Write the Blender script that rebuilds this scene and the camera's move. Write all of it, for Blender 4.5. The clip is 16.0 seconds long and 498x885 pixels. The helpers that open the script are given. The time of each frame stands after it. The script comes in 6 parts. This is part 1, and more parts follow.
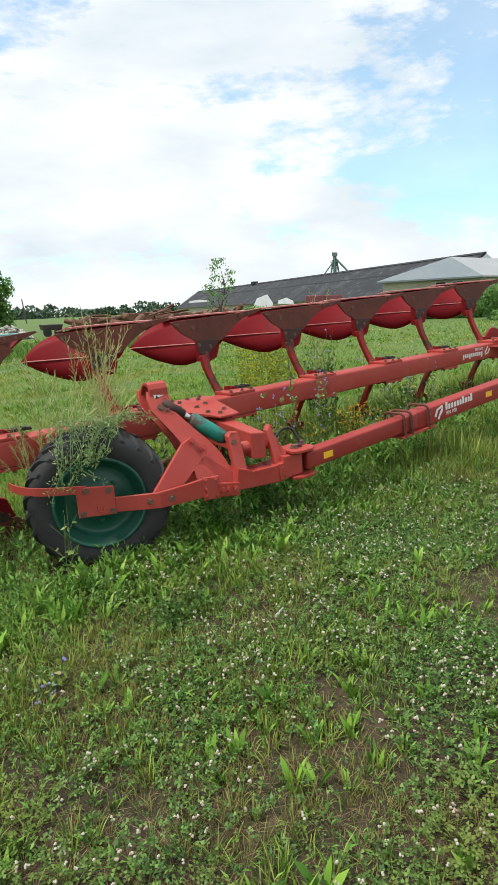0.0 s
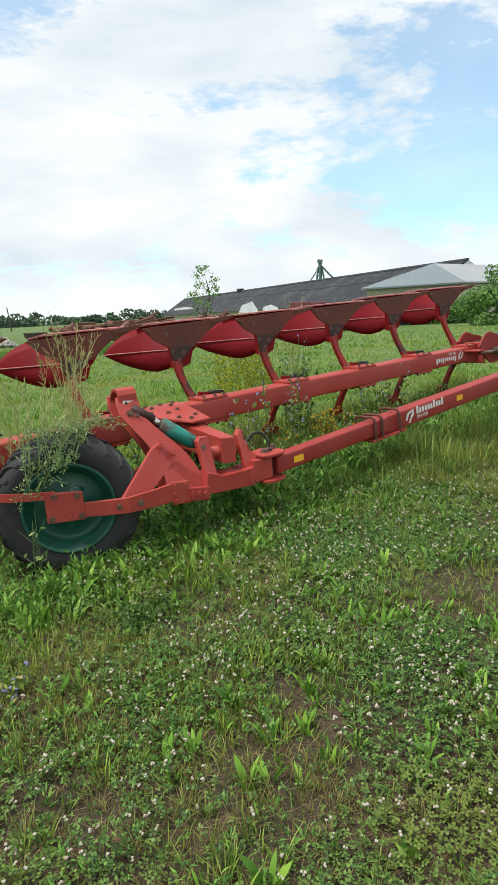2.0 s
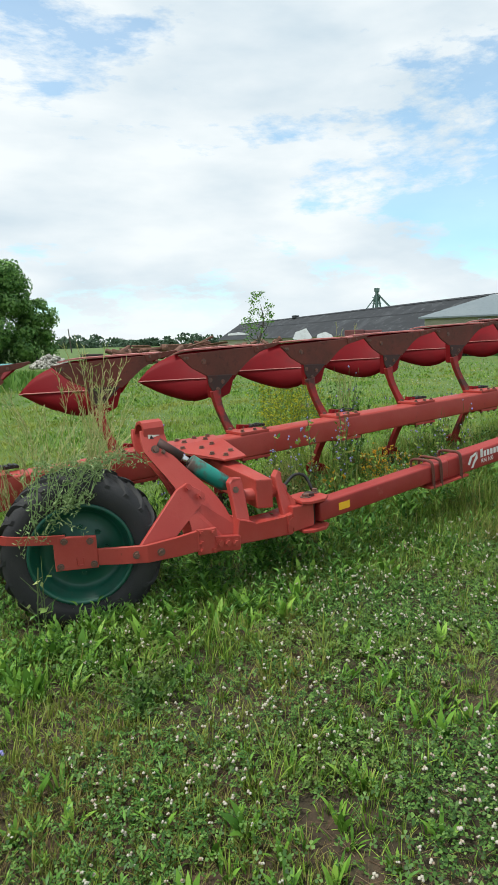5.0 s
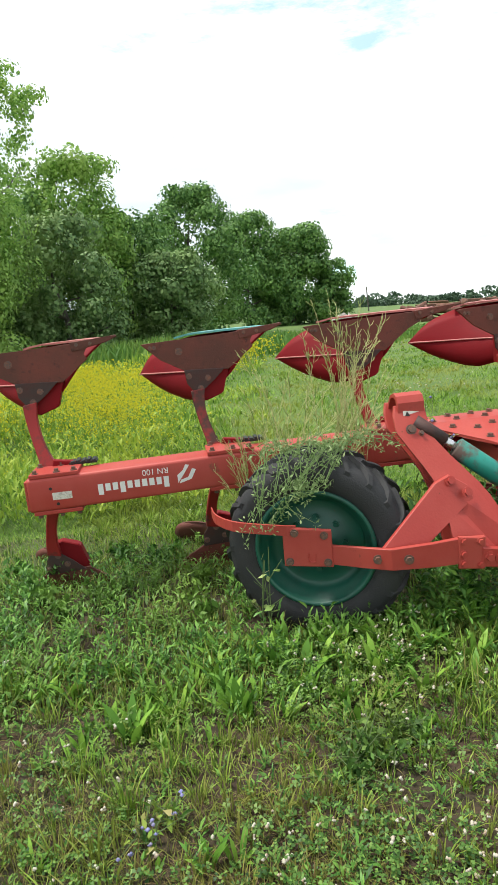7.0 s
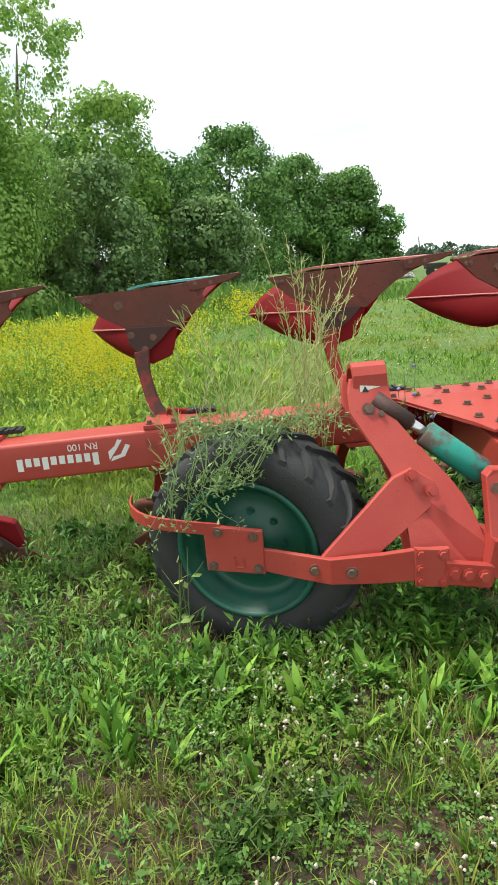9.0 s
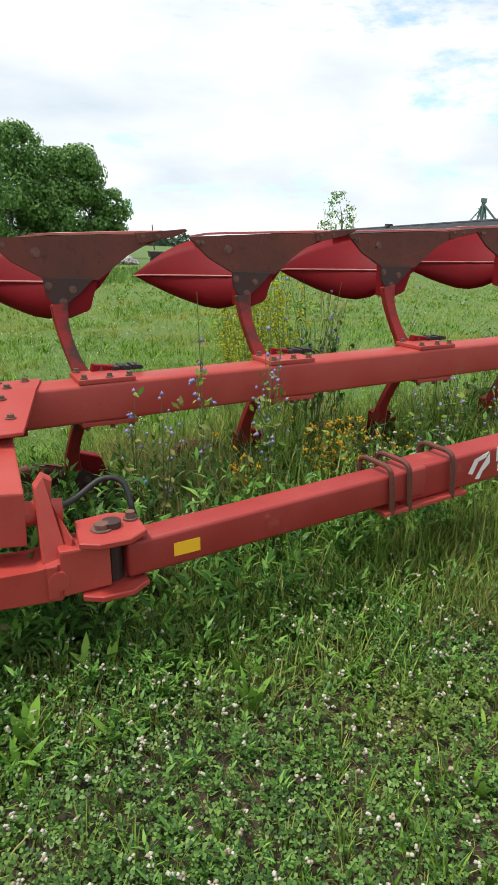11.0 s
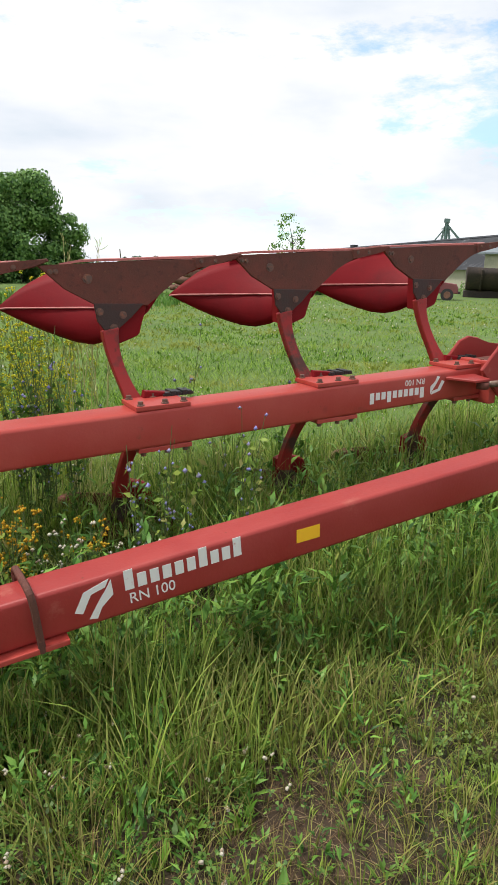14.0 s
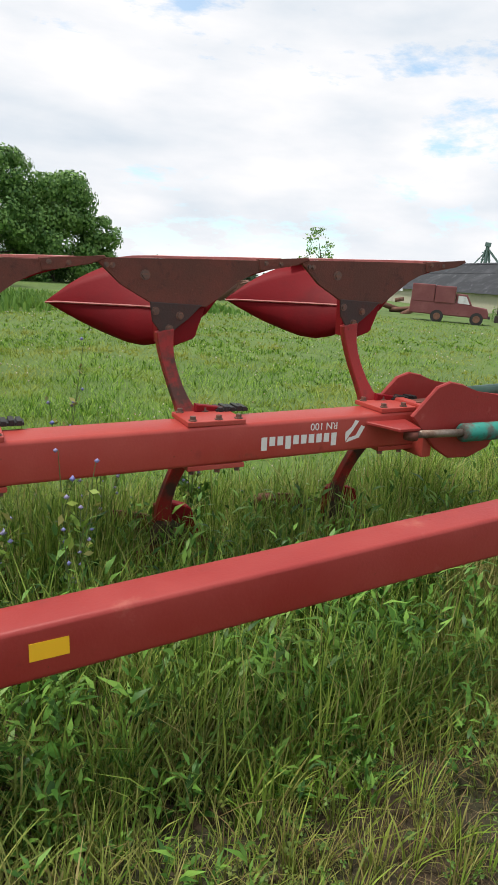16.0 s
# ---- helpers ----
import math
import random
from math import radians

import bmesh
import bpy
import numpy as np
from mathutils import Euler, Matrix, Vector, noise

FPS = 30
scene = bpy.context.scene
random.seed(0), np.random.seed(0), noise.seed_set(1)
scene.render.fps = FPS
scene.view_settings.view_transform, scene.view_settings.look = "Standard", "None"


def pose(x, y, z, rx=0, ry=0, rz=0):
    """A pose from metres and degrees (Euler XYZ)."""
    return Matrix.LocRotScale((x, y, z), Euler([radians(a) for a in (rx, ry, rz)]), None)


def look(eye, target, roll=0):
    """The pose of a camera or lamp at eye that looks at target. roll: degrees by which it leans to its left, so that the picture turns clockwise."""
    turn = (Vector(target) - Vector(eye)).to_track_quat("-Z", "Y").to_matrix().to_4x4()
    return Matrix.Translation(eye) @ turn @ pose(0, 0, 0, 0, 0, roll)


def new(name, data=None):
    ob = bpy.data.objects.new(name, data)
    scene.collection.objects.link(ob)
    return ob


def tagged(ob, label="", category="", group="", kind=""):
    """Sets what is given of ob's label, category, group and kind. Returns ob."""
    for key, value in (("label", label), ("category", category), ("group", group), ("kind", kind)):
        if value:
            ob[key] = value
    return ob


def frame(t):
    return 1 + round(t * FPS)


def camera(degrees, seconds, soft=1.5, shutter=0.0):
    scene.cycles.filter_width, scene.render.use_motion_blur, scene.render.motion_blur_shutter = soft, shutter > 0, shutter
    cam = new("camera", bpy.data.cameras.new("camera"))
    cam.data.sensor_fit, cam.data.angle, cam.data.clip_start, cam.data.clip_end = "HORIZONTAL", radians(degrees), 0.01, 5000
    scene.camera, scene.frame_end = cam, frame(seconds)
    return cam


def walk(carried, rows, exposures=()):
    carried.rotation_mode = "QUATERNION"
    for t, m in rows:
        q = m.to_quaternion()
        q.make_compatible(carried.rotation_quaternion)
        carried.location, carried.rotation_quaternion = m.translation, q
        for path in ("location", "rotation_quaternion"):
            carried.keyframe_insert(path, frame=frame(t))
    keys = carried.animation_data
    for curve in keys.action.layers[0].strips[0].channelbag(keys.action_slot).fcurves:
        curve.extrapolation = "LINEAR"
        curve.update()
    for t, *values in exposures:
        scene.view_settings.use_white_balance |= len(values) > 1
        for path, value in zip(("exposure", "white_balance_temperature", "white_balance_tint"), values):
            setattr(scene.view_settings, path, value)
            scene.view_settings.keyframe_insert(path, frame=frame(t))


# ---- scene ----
cam = camera(43.3, 16.0, 1.1)
PATH = [
    (0, (0.023, -4.673, 1.669), (1.192, -3.111, 1.23), -4.4),
    (0.5, (0.024, -4.696, 1.67), (1.188, -3.134, 1.213), -4.6),
    (1, (0.039, -4.702, 1.66), (1.194, -3.13, 1.221), -4.6),
    (1.5, (0.086, -4.717, 1.649), (1.223, -3.14, 1.179), -4.6),
    (2, (0.096, -4.786, 1.653), (1.299, -3.245, 1.232), -4.7),
    (2.5, (0.094, -4.782, 1.666), (1.282, -3.22, 1.277), -4.7),
    (3, (0.107, -4.725, 1.664), (1.269, -3.151, 1.251), -3.4),
    (3.2, (0.132, -4.691, 1.645), (1.332, -3.147, 1.224), -3.1),
    (5.3, (0.530, -4.384, 1.651), (1.553, -2.696, 1.331), -3.1),
    (5.5, (0.572, -4.347, 1.649), (1.506, -2.617, 1.284), -2.9),
    (6, (0.701, -4.162, 1.628), (1.541, -2.394, 1.213), -1.5),
    (6.5, (0.791, -4.001, 1.642), (1.380, -2.145, 1.184), -2.8),
    (7, (0.929, -3.872, 1.621), (1.154, -1.923, 1.231), -5.5),
    (7.5, (1.060, -3.704, 1.602), (1.018, -1.771, 1.089), -4.1),
    (8, (1.147, -3.581, 1.577), (1.030, -1.657, 1.044), -3.3),
    (8.5, (1.293, -3.416, 1.581), (1.281, -1.490, 1.042), -3.2),
    (9, (1.491, -3.364, 1.569), (1.560, -1.435, 1.046), -5.1),
    (9.5, (1.800, -3.344, 1.544), (2.081, -1.447, 0.975), -2.6),
    (10, (2.065, -3.337, 1.514), (2.652, -1.539, 0.863), -3.6),
    (10.2, (2.150, -3.324, 1.516), (2.805, -1.541, 0.892), -2.1),
    (12.3, (3.298, -3.158, 1.512), (4.267, -1.519, 0.899), -1.7),
    (12.5, (3.403, -3.149, 1.552), (4.346, -1.473, 1.001), -1.2),
    (13, (3.639, -3.112, 1.561), (4.554, -1.414, 1.032), -2.3),
    (13.5, (3.956, -3.123, 1.586), (4.79, -1.377, 1.079), -0.8),
    (14, (4.226, -3.086, 1.56), (5.129, -1.385, 1.022), -0.7),
    (14.5, (4.517, -3.002, 1.581), (5.56, -1.379, 1.053), 1.7),
    (15, (4.752, -2.956, 1.572), (5.75, -1.292, 1.085), 2.2),
    (15.5, (4.995, -2.912, 1.591), (5.831, -1.15, 1.147), 1.6),
    (16, (5.215, -2.813, 1.563), (6.045, -1.065, 1.057), 2.6),
]
UPRIGHT = Vector((0.0314, -0.0122, 1.0)).rotation_difference(Vector((0, 0, 1))).to_matrix().to_4x4()  # the plough stands on a slight slope
walk(cam, [(t, UPRIGHT @ look(eye, target, roll)) for t, eye, target, roll in PATH],
     [(0, 0.12, 6450, 8), (1.5, 0.12, 6450, 8), (2.5, 0.02, 6400, 7), (5.5, 0.0, 6250, 5), (6.5, 0.2, 6450, 8), (7.0, 0.45, 6450, 8), (7.5, 0.6, 6850, 20), (8.0, 0.62, 6850, 22), (8.5, 0.62, 6750, 14),
      (9.0, 0.52, 6500, 4), (9.5, 0.42, 6400, -1), (10.2, 0.12, 6400, 6), (12.5, 0.22, 6500, 11), (14.5, 0.10, 6550, 13), (15.5, -0.02, 6500, 12), (16, 0.05, 6550, 12)])


# ---- light ----
world = bpy.data.worlds.new("sky")
scene.world = world
world.use_nodes = True
wn, wl = world.node_tree.nodes, world.node_tree.links
wn.clear()
w_out = wn.new("ShaderNodeOutputWorld")
w_sky = wn.new("ShaderNodeTexSky")
w_sky.sky_type, w_sky.sun_disc = "NISHITA", False
w_sky.air_density, w_sky.dust_density, w_sky.ozone_density = 1.0, 0.3, 1.5
w_sky.sun_elevation, w_sky.sun_rotation = radians(65), radians(286)
w_blue = wn.new("ShaderNodeBackground")
w_blue.inputs["Strength"].default_value = 0.15
w_tint = wn.new("ShaderNodeMix")
w_tint.data_type, w_tint.blend_type = "RGBA", "MULTIPLY"
w_tint.inputs["Factor"].default_value = 1.0
w_tint.inputs["B"].default_value = (1.05, 1.38, 1.35, 1)
wl.new(w_sky.outputs["Color"], w_tint.inputs["A"])
wl.new(w_tint.outputs["Result"], w_blue.inputs["Color"])
w_tc = wn.new("ShaderNodeTexCoord")
w_map = wn.new("ShaderNodeMapping")
w_map.inputs["Location"].default_value = (0.35, 0.1, 0.2)
w_map.inputs["Rotation"].default_value = (0.0, 0.12, 0.5)
w_map.inputs["Scale"].default_value = (1.0, 1.6, 3.6)
wl.new(w_tc.outputs["Generated"], w_map.inputs["Vector"])
w_big = wn.new("ShaderNodeTexNoise")
w_big.inputs["Scale"].default_value, w_big.inputs["Detail"].default_value = 1.7, 8.0
w_big.inputs["Roughness"].default_value, w_big.inputs["Distortion"].default_value = 0.55, 0.35
wl.new(w_map.outputs["Vector"], w_big.inputs["Vector"])
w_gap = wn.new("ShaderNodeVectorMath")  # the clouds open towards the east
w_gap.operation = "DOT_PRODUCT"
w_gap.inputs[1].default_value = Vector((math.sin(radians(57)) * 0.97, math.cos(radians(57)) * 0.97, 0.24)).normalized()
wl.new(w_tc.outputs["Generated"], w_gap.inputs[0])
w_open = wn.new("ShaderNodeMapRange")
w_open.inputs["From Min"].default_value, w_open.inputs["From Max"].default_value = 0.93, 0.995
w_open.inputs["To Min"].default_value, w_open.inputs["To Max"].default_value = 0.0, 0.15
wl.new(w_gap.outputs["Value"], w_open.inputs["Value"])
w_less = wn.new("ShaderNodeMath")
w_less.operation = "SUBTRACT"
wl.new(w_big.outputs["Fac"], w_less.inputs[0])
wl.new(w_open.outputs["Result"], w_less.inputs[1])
w_cover = wn.new("ShaderNodeValToRGB")
w_cover.color_ramp.elements[0].position, w_cover.color_ramp.elements[1].position = 0.30, 0.40
w_cover.color_ramp.elements[0].color, w_cover.color_ramp.elements[1].color = (0.34, 0.34, 0.34, 1), (1, 1, 1, 1)
w_fine = wn.new("ShaderNodeTexNoise")
w_fine.inputs["Scale"].default_value, w_fine.inputs["Detail"].default_value = 3.0, 7.0
wl.new(w_map.outputs["Vector"], w_fine.inputs["Vector"])
w_fleck = wn.new("ShaderNodeTexNoise")  # small torn holes in the cloud
w_fleck.inputs["Scale"].default_value, w_fleck.inputs["Detail"].default_value, w_fleck.inputs["Roughness"].default_value = 7.0, 9.0, 0.66
wl.new(w_map.outputs["Vector"], w_fleck.inputs["Vector"])
w_torn = wn.new("ShaderNodeMath")
w_torn.operation = "MULTIPLY_ADD"
w_torn.inputs[1].default_value = 0.57
wl.new(w_fleck.outputs["Fac"], w_torn.inputs[0])
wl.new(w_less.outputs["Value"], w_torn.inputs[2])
w_even = wn.new("ShaderNodeMath")
w_even.operation = "SUBTRACT"
w_even.inputs[1].default_value = 0.285
wl.new(w_torn.outputs["Value"], w_even.inputs[0])
wl.new(w_even.outputs["Value"], w_cover.inputs["Fac"])
w_tone = wn.new("ShaderNodeValToRGB")
w_tone.color_ramp.elements[0].position, w_tone.color_ramp.elements[1].position = 0.34, 0.64
w_tone.color_ramp.elements[0].color, w_tone.color_ramp.elements[1].color = (0.68, 0.765, 0.84, 1), (0.98, 0.99, 1.0, 1)
wl.new(w_fine.outputs["Fac"], w_tone.inputs["Fac"])
w_cloud = wn.new("ShaderNodeBackground")
w_cloud.inputs["Strength"].default_value = 1.0
wl.new(w_tone.outputs["Color"], w_cloud.inputs["Color"])
w_mix = wn.new("ShaderNodeMixShader")
wl.new(w_cover.outputs["Color"], w_mix.inputs["Fac"])
wl.new(w_blue.outputs["Background"], w_mix.inputs[1])
wl.new(w_cloud.outputs["Background"], w_mix.inputs[2])
wl.new(w_mix.outputs["Shader"], w_out.inputs["Surface"])

sun = new("sun", bpy.data.lights.new("sun", "SUN"))
sun.data.energy, sun.data.angle, sun.data.color = 3.2, radians(9), (1.0, 0.96, 0.88)
sun.matrix_world = look((-4.2, 1.2, 9.5), (0, 0, 0))


# ---- materials ----
def material(name, base, rough=0.6, metal=0.0, spots=(), bump=0.0, bump_scale=60.0, spec=0.5, coat=0.0):
    """A principled material; spots: rows of (noise scale, low, high, colour, roughness or None) laid over one another."""
    m = bpy.data.materials.new(name)
    m.use_nodes = True
    n, l = m.node_tree.nodes, m.node_tree.links
    p = n["Principled BSDF"]
    p.inputs["Metallic"].default_value = metal
    p.inputs["Specular IOR Level"].default_value = spec
    p.inputs["Coat Weight"].default_value = coat
    tc = n.new("ShaderNodeTexCoord")
    each = n.new("ShaderNodeObjectInfo")
    colour = n.new("ShaderNodeRGB")
    colour.outputs[0].default_value = (*base, 1)
    last, rlast = colour.outputs[0], None
    for k, (scale, low, high, tint, r2) in enumerate(spots):
        t = n.new("ShaderNodeTexNoise")
        t.noise_dimensions = "4D"
        own = n.new("ShaderNodeMath")
        own.operation = "MULTIPLY_ADD"
        own.inputs[1].default_value, own.inputs[2].default_value = 9.0, 3.7 * k
        l.new(each.outputs["Random"], own.inputs[0])
        l.new(own.outputs["Value"], t.inputs["W"])
        t.inputs["Scale"].default_value, t.inputs["Detail"].default_value, t.inputs["Roughness"].default_value = scale, 6.0, 0.65
        l.new(tc.outputs["Object"], t.inputs["Vector"])
        ramp = n.new("ShaderNodeMapRange")
        ramp.inputs["From Min"].default_value, ramp.inputs["From Max"].default_value = low, high
        l.new(t.outputs["Fac"], ramp.inputs["Value"])
        mix = n.new("ShaderNodeMix")
        mix.data_type = "RGBA"
        l.new(ramp.outputs["Result"], mix.inputs["Factor"])
        l.new(last, mix.inputs["A"])
        mix.inputs["B"].default_value = (*tint, 1)
        last = mix.outputs["Result"]
        if r2 is not None:
            rm = n.new("ShaderNodeMix")
            l.new(ramp.outputs["Result"], rm.inputs["Factor"])
            if rlast is None:
                rm.inputs["A"].default_value = rough
            else:
                l.new(rlast, rm.inputs["A"])
            rm.inputs["B"].default_value = r2
            rlast = rm.outputs["Result"]
    l.new(last, p.inputs["Base Color"])
    if rlast is None:
        p.inputs["Roughness"].default_value = rough
    else:
        l.new(rlast, p.inputs["Roughness"])
    if bump:
        t = n.new("ShaderNodeTexNoise")
        t.inputs["Scale"].default_value, t.inputs["Detail"].default_value = bump_scale, 5.0
        l.new(tc.outputs["Object"], t.inputs["Vector"])
        b = n.new("ShaderNodeBump")
        b.inputs["Strength"].default_value, b.inputs["Distance"].default_value = bump, 0.01
        l.new(t.outputs["Fac"], b.inputs["Height"])
        l.new(b.outputs["Normal"], p.inputs["Normal"])
    return m


def leaf_material(name, tones, patch=None, patch_scale=1.2, low=0.45, high=0.65, glow=0.30, rough=0.55):
    """Leaves: a tone for each leaf by chance, a second tint in patches of the place, light shining through."""
    m = bpy.data.materials.new(name)
    m.use_nodes = True
    n, l = m.node_tree.nodes, m.node_tree.links
    p, out = n["Principled BSDF"], n["Material Output"]
    geo = n.new("ShaderNodeNewGeometry")
    ramp = n.new("ShaderNodeValToRGB")
    while len(ramp.color_ramp.elements) < len(tones):
        ramp.color_ramp.elements.new(0.5)
    for k, tone in enumerate(tones):
        ramp.color_ramp.elements[k].position = k / max(1, len(tones) - 1)
        ramp.color_ramp.elements[k].color = (*tone, 1)
    l.new(geo.outputs["Random Per Island"], ramp.inputs["Fac"])
    last = ramp.outputs["Color"]
    if patch:
        t = n.new("ShaderNodeTexNoise")
        t.inputs["Scale"].default_value, t.inputs["Detail"].default_value = patch_scale, 4.0
        l.new(geo.outputs["Position"], t.inputs["Vector"])
        r = n.new("ShaderNodeMapRange")
        r.inputs["From Min"].default_value, r.inputs["From Max"].default_value = low, high
        l.new(t.outputs["Fac"], r.inputs["Value"])
        mix = n.new("ShaderNodeMix")
        mix.data_type = "RGBA"
        l.new(r.outputs["Result"], mix.inputs["Factor"])
        l.new(last, mix.inputs["A"])
        mix.inputs["B"].default_value = (*patch, 1)
        last = mix.outputs["Result"]
    l.new(last, p.inputs["Base Color"])
    p.inputs["Roughness"].default_value = rough
    p.inputs["Specular IOR Level"].default_value = 0.24
    tr = n.new("ShaderNodeBsdfTranslucent")
    l.new(last, tr.inputs["Color"])
    mx = n.new("ShaderNodeMixShader")
    mx.inputs["Fac"].default_value = glow
    l.new(p.outputs["BSDF"], mx.inputs[1])
    l.new(tr.outputs["BSDF"], mx.inputs[2])
    l.new(mx.outputs["Shader"], out.inputs["Surface"])
    return m


RED = material("faded_red_paint", (0.38, 0.044, 0.034), 0.46, 0, [
    (2.5, 0.4, 0.7, (0.43, 0.074, 0.056), 0.58), (14, 0.62, 0.75, (0.30, 0.04, 0.035), None), (45, 0.66, 0.72, (0.16, 0.05, 0.03), 0.8), (8, 0.66, 0.74, (0.22, 0.06, 0.04), 0.75)], 0.10, 90, 0.4)
CRIMSON = material("crimson_beam_paint", (0.29, 0.026, 0.022), 0.48, 0, [
    (2.5, 0.42, 0.7, (0.34, 0.044, 0.036), 0.60), (14, 0.60, 0.75, (0.24, 0.030, 0.024), None), (45, 0.66, 0.72, (0.15, 0.05, 0.03), 0.8), (6, 0.62, 0.74, (0.40, 0.11, 0.08), 0.7)], 0.10, 90, 0.42)
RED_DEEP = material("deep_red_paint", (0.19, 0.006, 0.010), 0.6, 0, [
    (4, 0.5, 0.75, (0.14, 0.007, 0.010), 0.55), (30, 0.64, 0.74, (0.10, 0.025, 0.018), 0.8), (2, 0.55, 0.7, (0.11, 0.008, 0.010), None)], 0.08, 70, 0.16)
LEG_RED = material("worn_red_leg_paint", (0.27, 0.020, 0.019), 0.5, 0, [(3.2, 0.52, 0.60, (0.075, 0.036, 0.030), 0.75), (40, 0.6, 0.72, (0.12, 0.03, 0.02), 0.8)], 0.12, 90, 0.3)
RUST = material("brown_rust", (0.105, 0.038, 0.026), 0.75, 0.1, [
    (3, 0.40, 0.66, (0.17, 0.042, 0.028), 0.7), (22, 0.55, 0.75, (0.06, 0.028, 0.023), 0.85), (70, 0.62, 0.72, (0.20, 0.08, 0.05), 0.9)], 0.25, 120)
RUST_DARK = material("dark_worn_steel", (0.055, 0.035, 0.032), 0.6, 0.3, [
    (8, 0.45, 0.7, (0.09, 0.035, 0.028), 0.75)], 0.2, 100)
STEEL = material("bright_steel", (0.62, 0.62, 0.62), 0.25, 1.0, [(30, 0.5, 0.8, (0.35, 0.30, 0.26), 0.5)])
RUST_ROD = material("dull_rusty_rod", (0.30, 0.25, 0.21), 0.45, 0.7, [(12, 0.45, 0.65, (0.16, 0.09, 0.06), 0.75)])
BOLT = material("rusty_bolt_steel", (0.13, 0.085, 0.07), 0.65, 0.3, [(60, 0.45, 0.7, (0.30, 0.12, 0.07), 0.8)])
TEAL = material("teal_cylinder_paint", (0.012, 0.23, 0.18), 0.4, 0, [(5, 0.47, 0.56, (0.085, 0.060, 0.050), 0.7), (40, 0.6, 0.7, (0.015, 0.13, 0.10), None)], 0.05, 80)
RIM = material("dark_green_rim_paint", (0.010, 0.085, 0.055), 0.4, 0, [(6, 0.5, 0.75, (0.012, 0.055, 0.04), 0.55), (40, 0.64, 0.72, (0.10, 0.07, 0.045), 0.8)], 0.05, 80)
RUBBER = material("weathered_black_rubber", (0.022, 0.022, 0.024), 0.72, 0, [(5, 0.45, 0.75, (0.040, 0.038, 0.038), 0.85), (40, 0.6, 0.75, (0.055, 0.05, 0.045), 0.9)], 0.25, 140)
BLACK = material("black_steel", (0.018, 0.018, 0.018), 0.55, 0.2, [(40, 0.5, 0.8, (0.05, 0.04, 0.035), 0.7)])
WHITE = material("white_lettering", (0.74, 0.72, 0.70), 0.5, 0, [(60, 0.6, 0.72, (0.55, 0.30, 0.27), None)])
YELLOW = material("yellow_sticker", (0.92, 0.50, 0.02), 0.5, 0, [(30, 0.55, 0.8, (0.84, 0.44, 0.03), None)])
DECAL = material("warning_label_white", (0.66, 0.62, 0.55), 0.4, 0, [(80, 0.5, 0.6, (0.45, 0.40, 0.33), None)])
TEAL_EDGE = material("pale_teal_paint", (0.10, 0.36, 0.34), 0.45, 0, [(12, 0.5, 0.75, (0.22, 0.42, 0.40), None)])
PINK_EDGE = material("faded_pink_paint", (0.50, 0.17, 0.15), 0.5, 0, [(10, 0.5, 0.72, (0.30, 0.09, 0.07), 0.7)], 0.06, 60)


# ---- building helpers ----
def part(name, bm, mat, parent=None, label="", smooth=False):
    """Links a bmesh as one mesh object under a thing or part."""
    me = bpy.data.meshes.new(name)
    bmesh.ops.recalc_face_normals(bm, faces=bm.faces)
    bm.to_mesh(me)
    bm.free()
    for mt in (mat if isinstance(mat, (list, tuple)) else [mat]):
        me.materials.append(mt)
    if smooth:
        me.shade_smooth()
    ob = new(name, me)
    if parent:
        ob.parent = parent
    if label:
        tagged(ob, label)
    return ob


def thing(name, label, category, group="", kind="", at=None):
    ob = new(name)
    ob.empty_display_size = 0.1
    if at is not None:
        ob.matrix_world = at
    return tagged(ob, label, category, group, kind)


def hexa(bm, c, bevel=0.0):
    """A box from its eight corners: the four below, then the four above, each round in the same turn."""
    v = [bm.verts.new(p) for p in c]
    fs = [bm.faces.new([v[i] for i in q]) for q in ((3, 2, 1, 0), (4, 5, 6, 7), (0, 1, 5, 4), (1, 2, 6, 5), (2, 3, 7, 6), (3, 0, 4, 7))]
    if bevel:
        es = list({e for f in fs for e in f.edges})
        bmesh.ops.bevel(bm, geom=es, offset=bevel, segments=2, affect="EDGES", profile=0.6)
    return bm


def box(bm, x0, x1, y0, y1, z0, z1, bevel=0.0, m=None):
    c = [(x0, y0, z0), (x1, y0, z0), (x1, y1, z0), (x0, y1, z0), (x0, y0, z1), (x1, y0, z1), (x1, y1, z1), (x0, y1, z1)]
    if m:
        c = [m @ Vector(p) for p in c]
    return hexa(bm, c, bevel)


def bar(bm, a, b, w, h, bevel=0.0, up=(0, 0, 1)):
    """A square bar from a to b, w across and h along up."""
    a, b = Vector(a), Vector(b)
    d = (b - a).normalized()
    s = d.cross(Vector(up)).normalized()
    u = s.cross(d)
    o = [(-w / 2, -h / 2), (w / 2, -h / 2), (w / 2, h / 2), (-w / 2, h / 2)]
    return hexa(bm, [a + s * i + u * j for i, j in o] + [b + s * i + u * j for i, j in o], bevel)


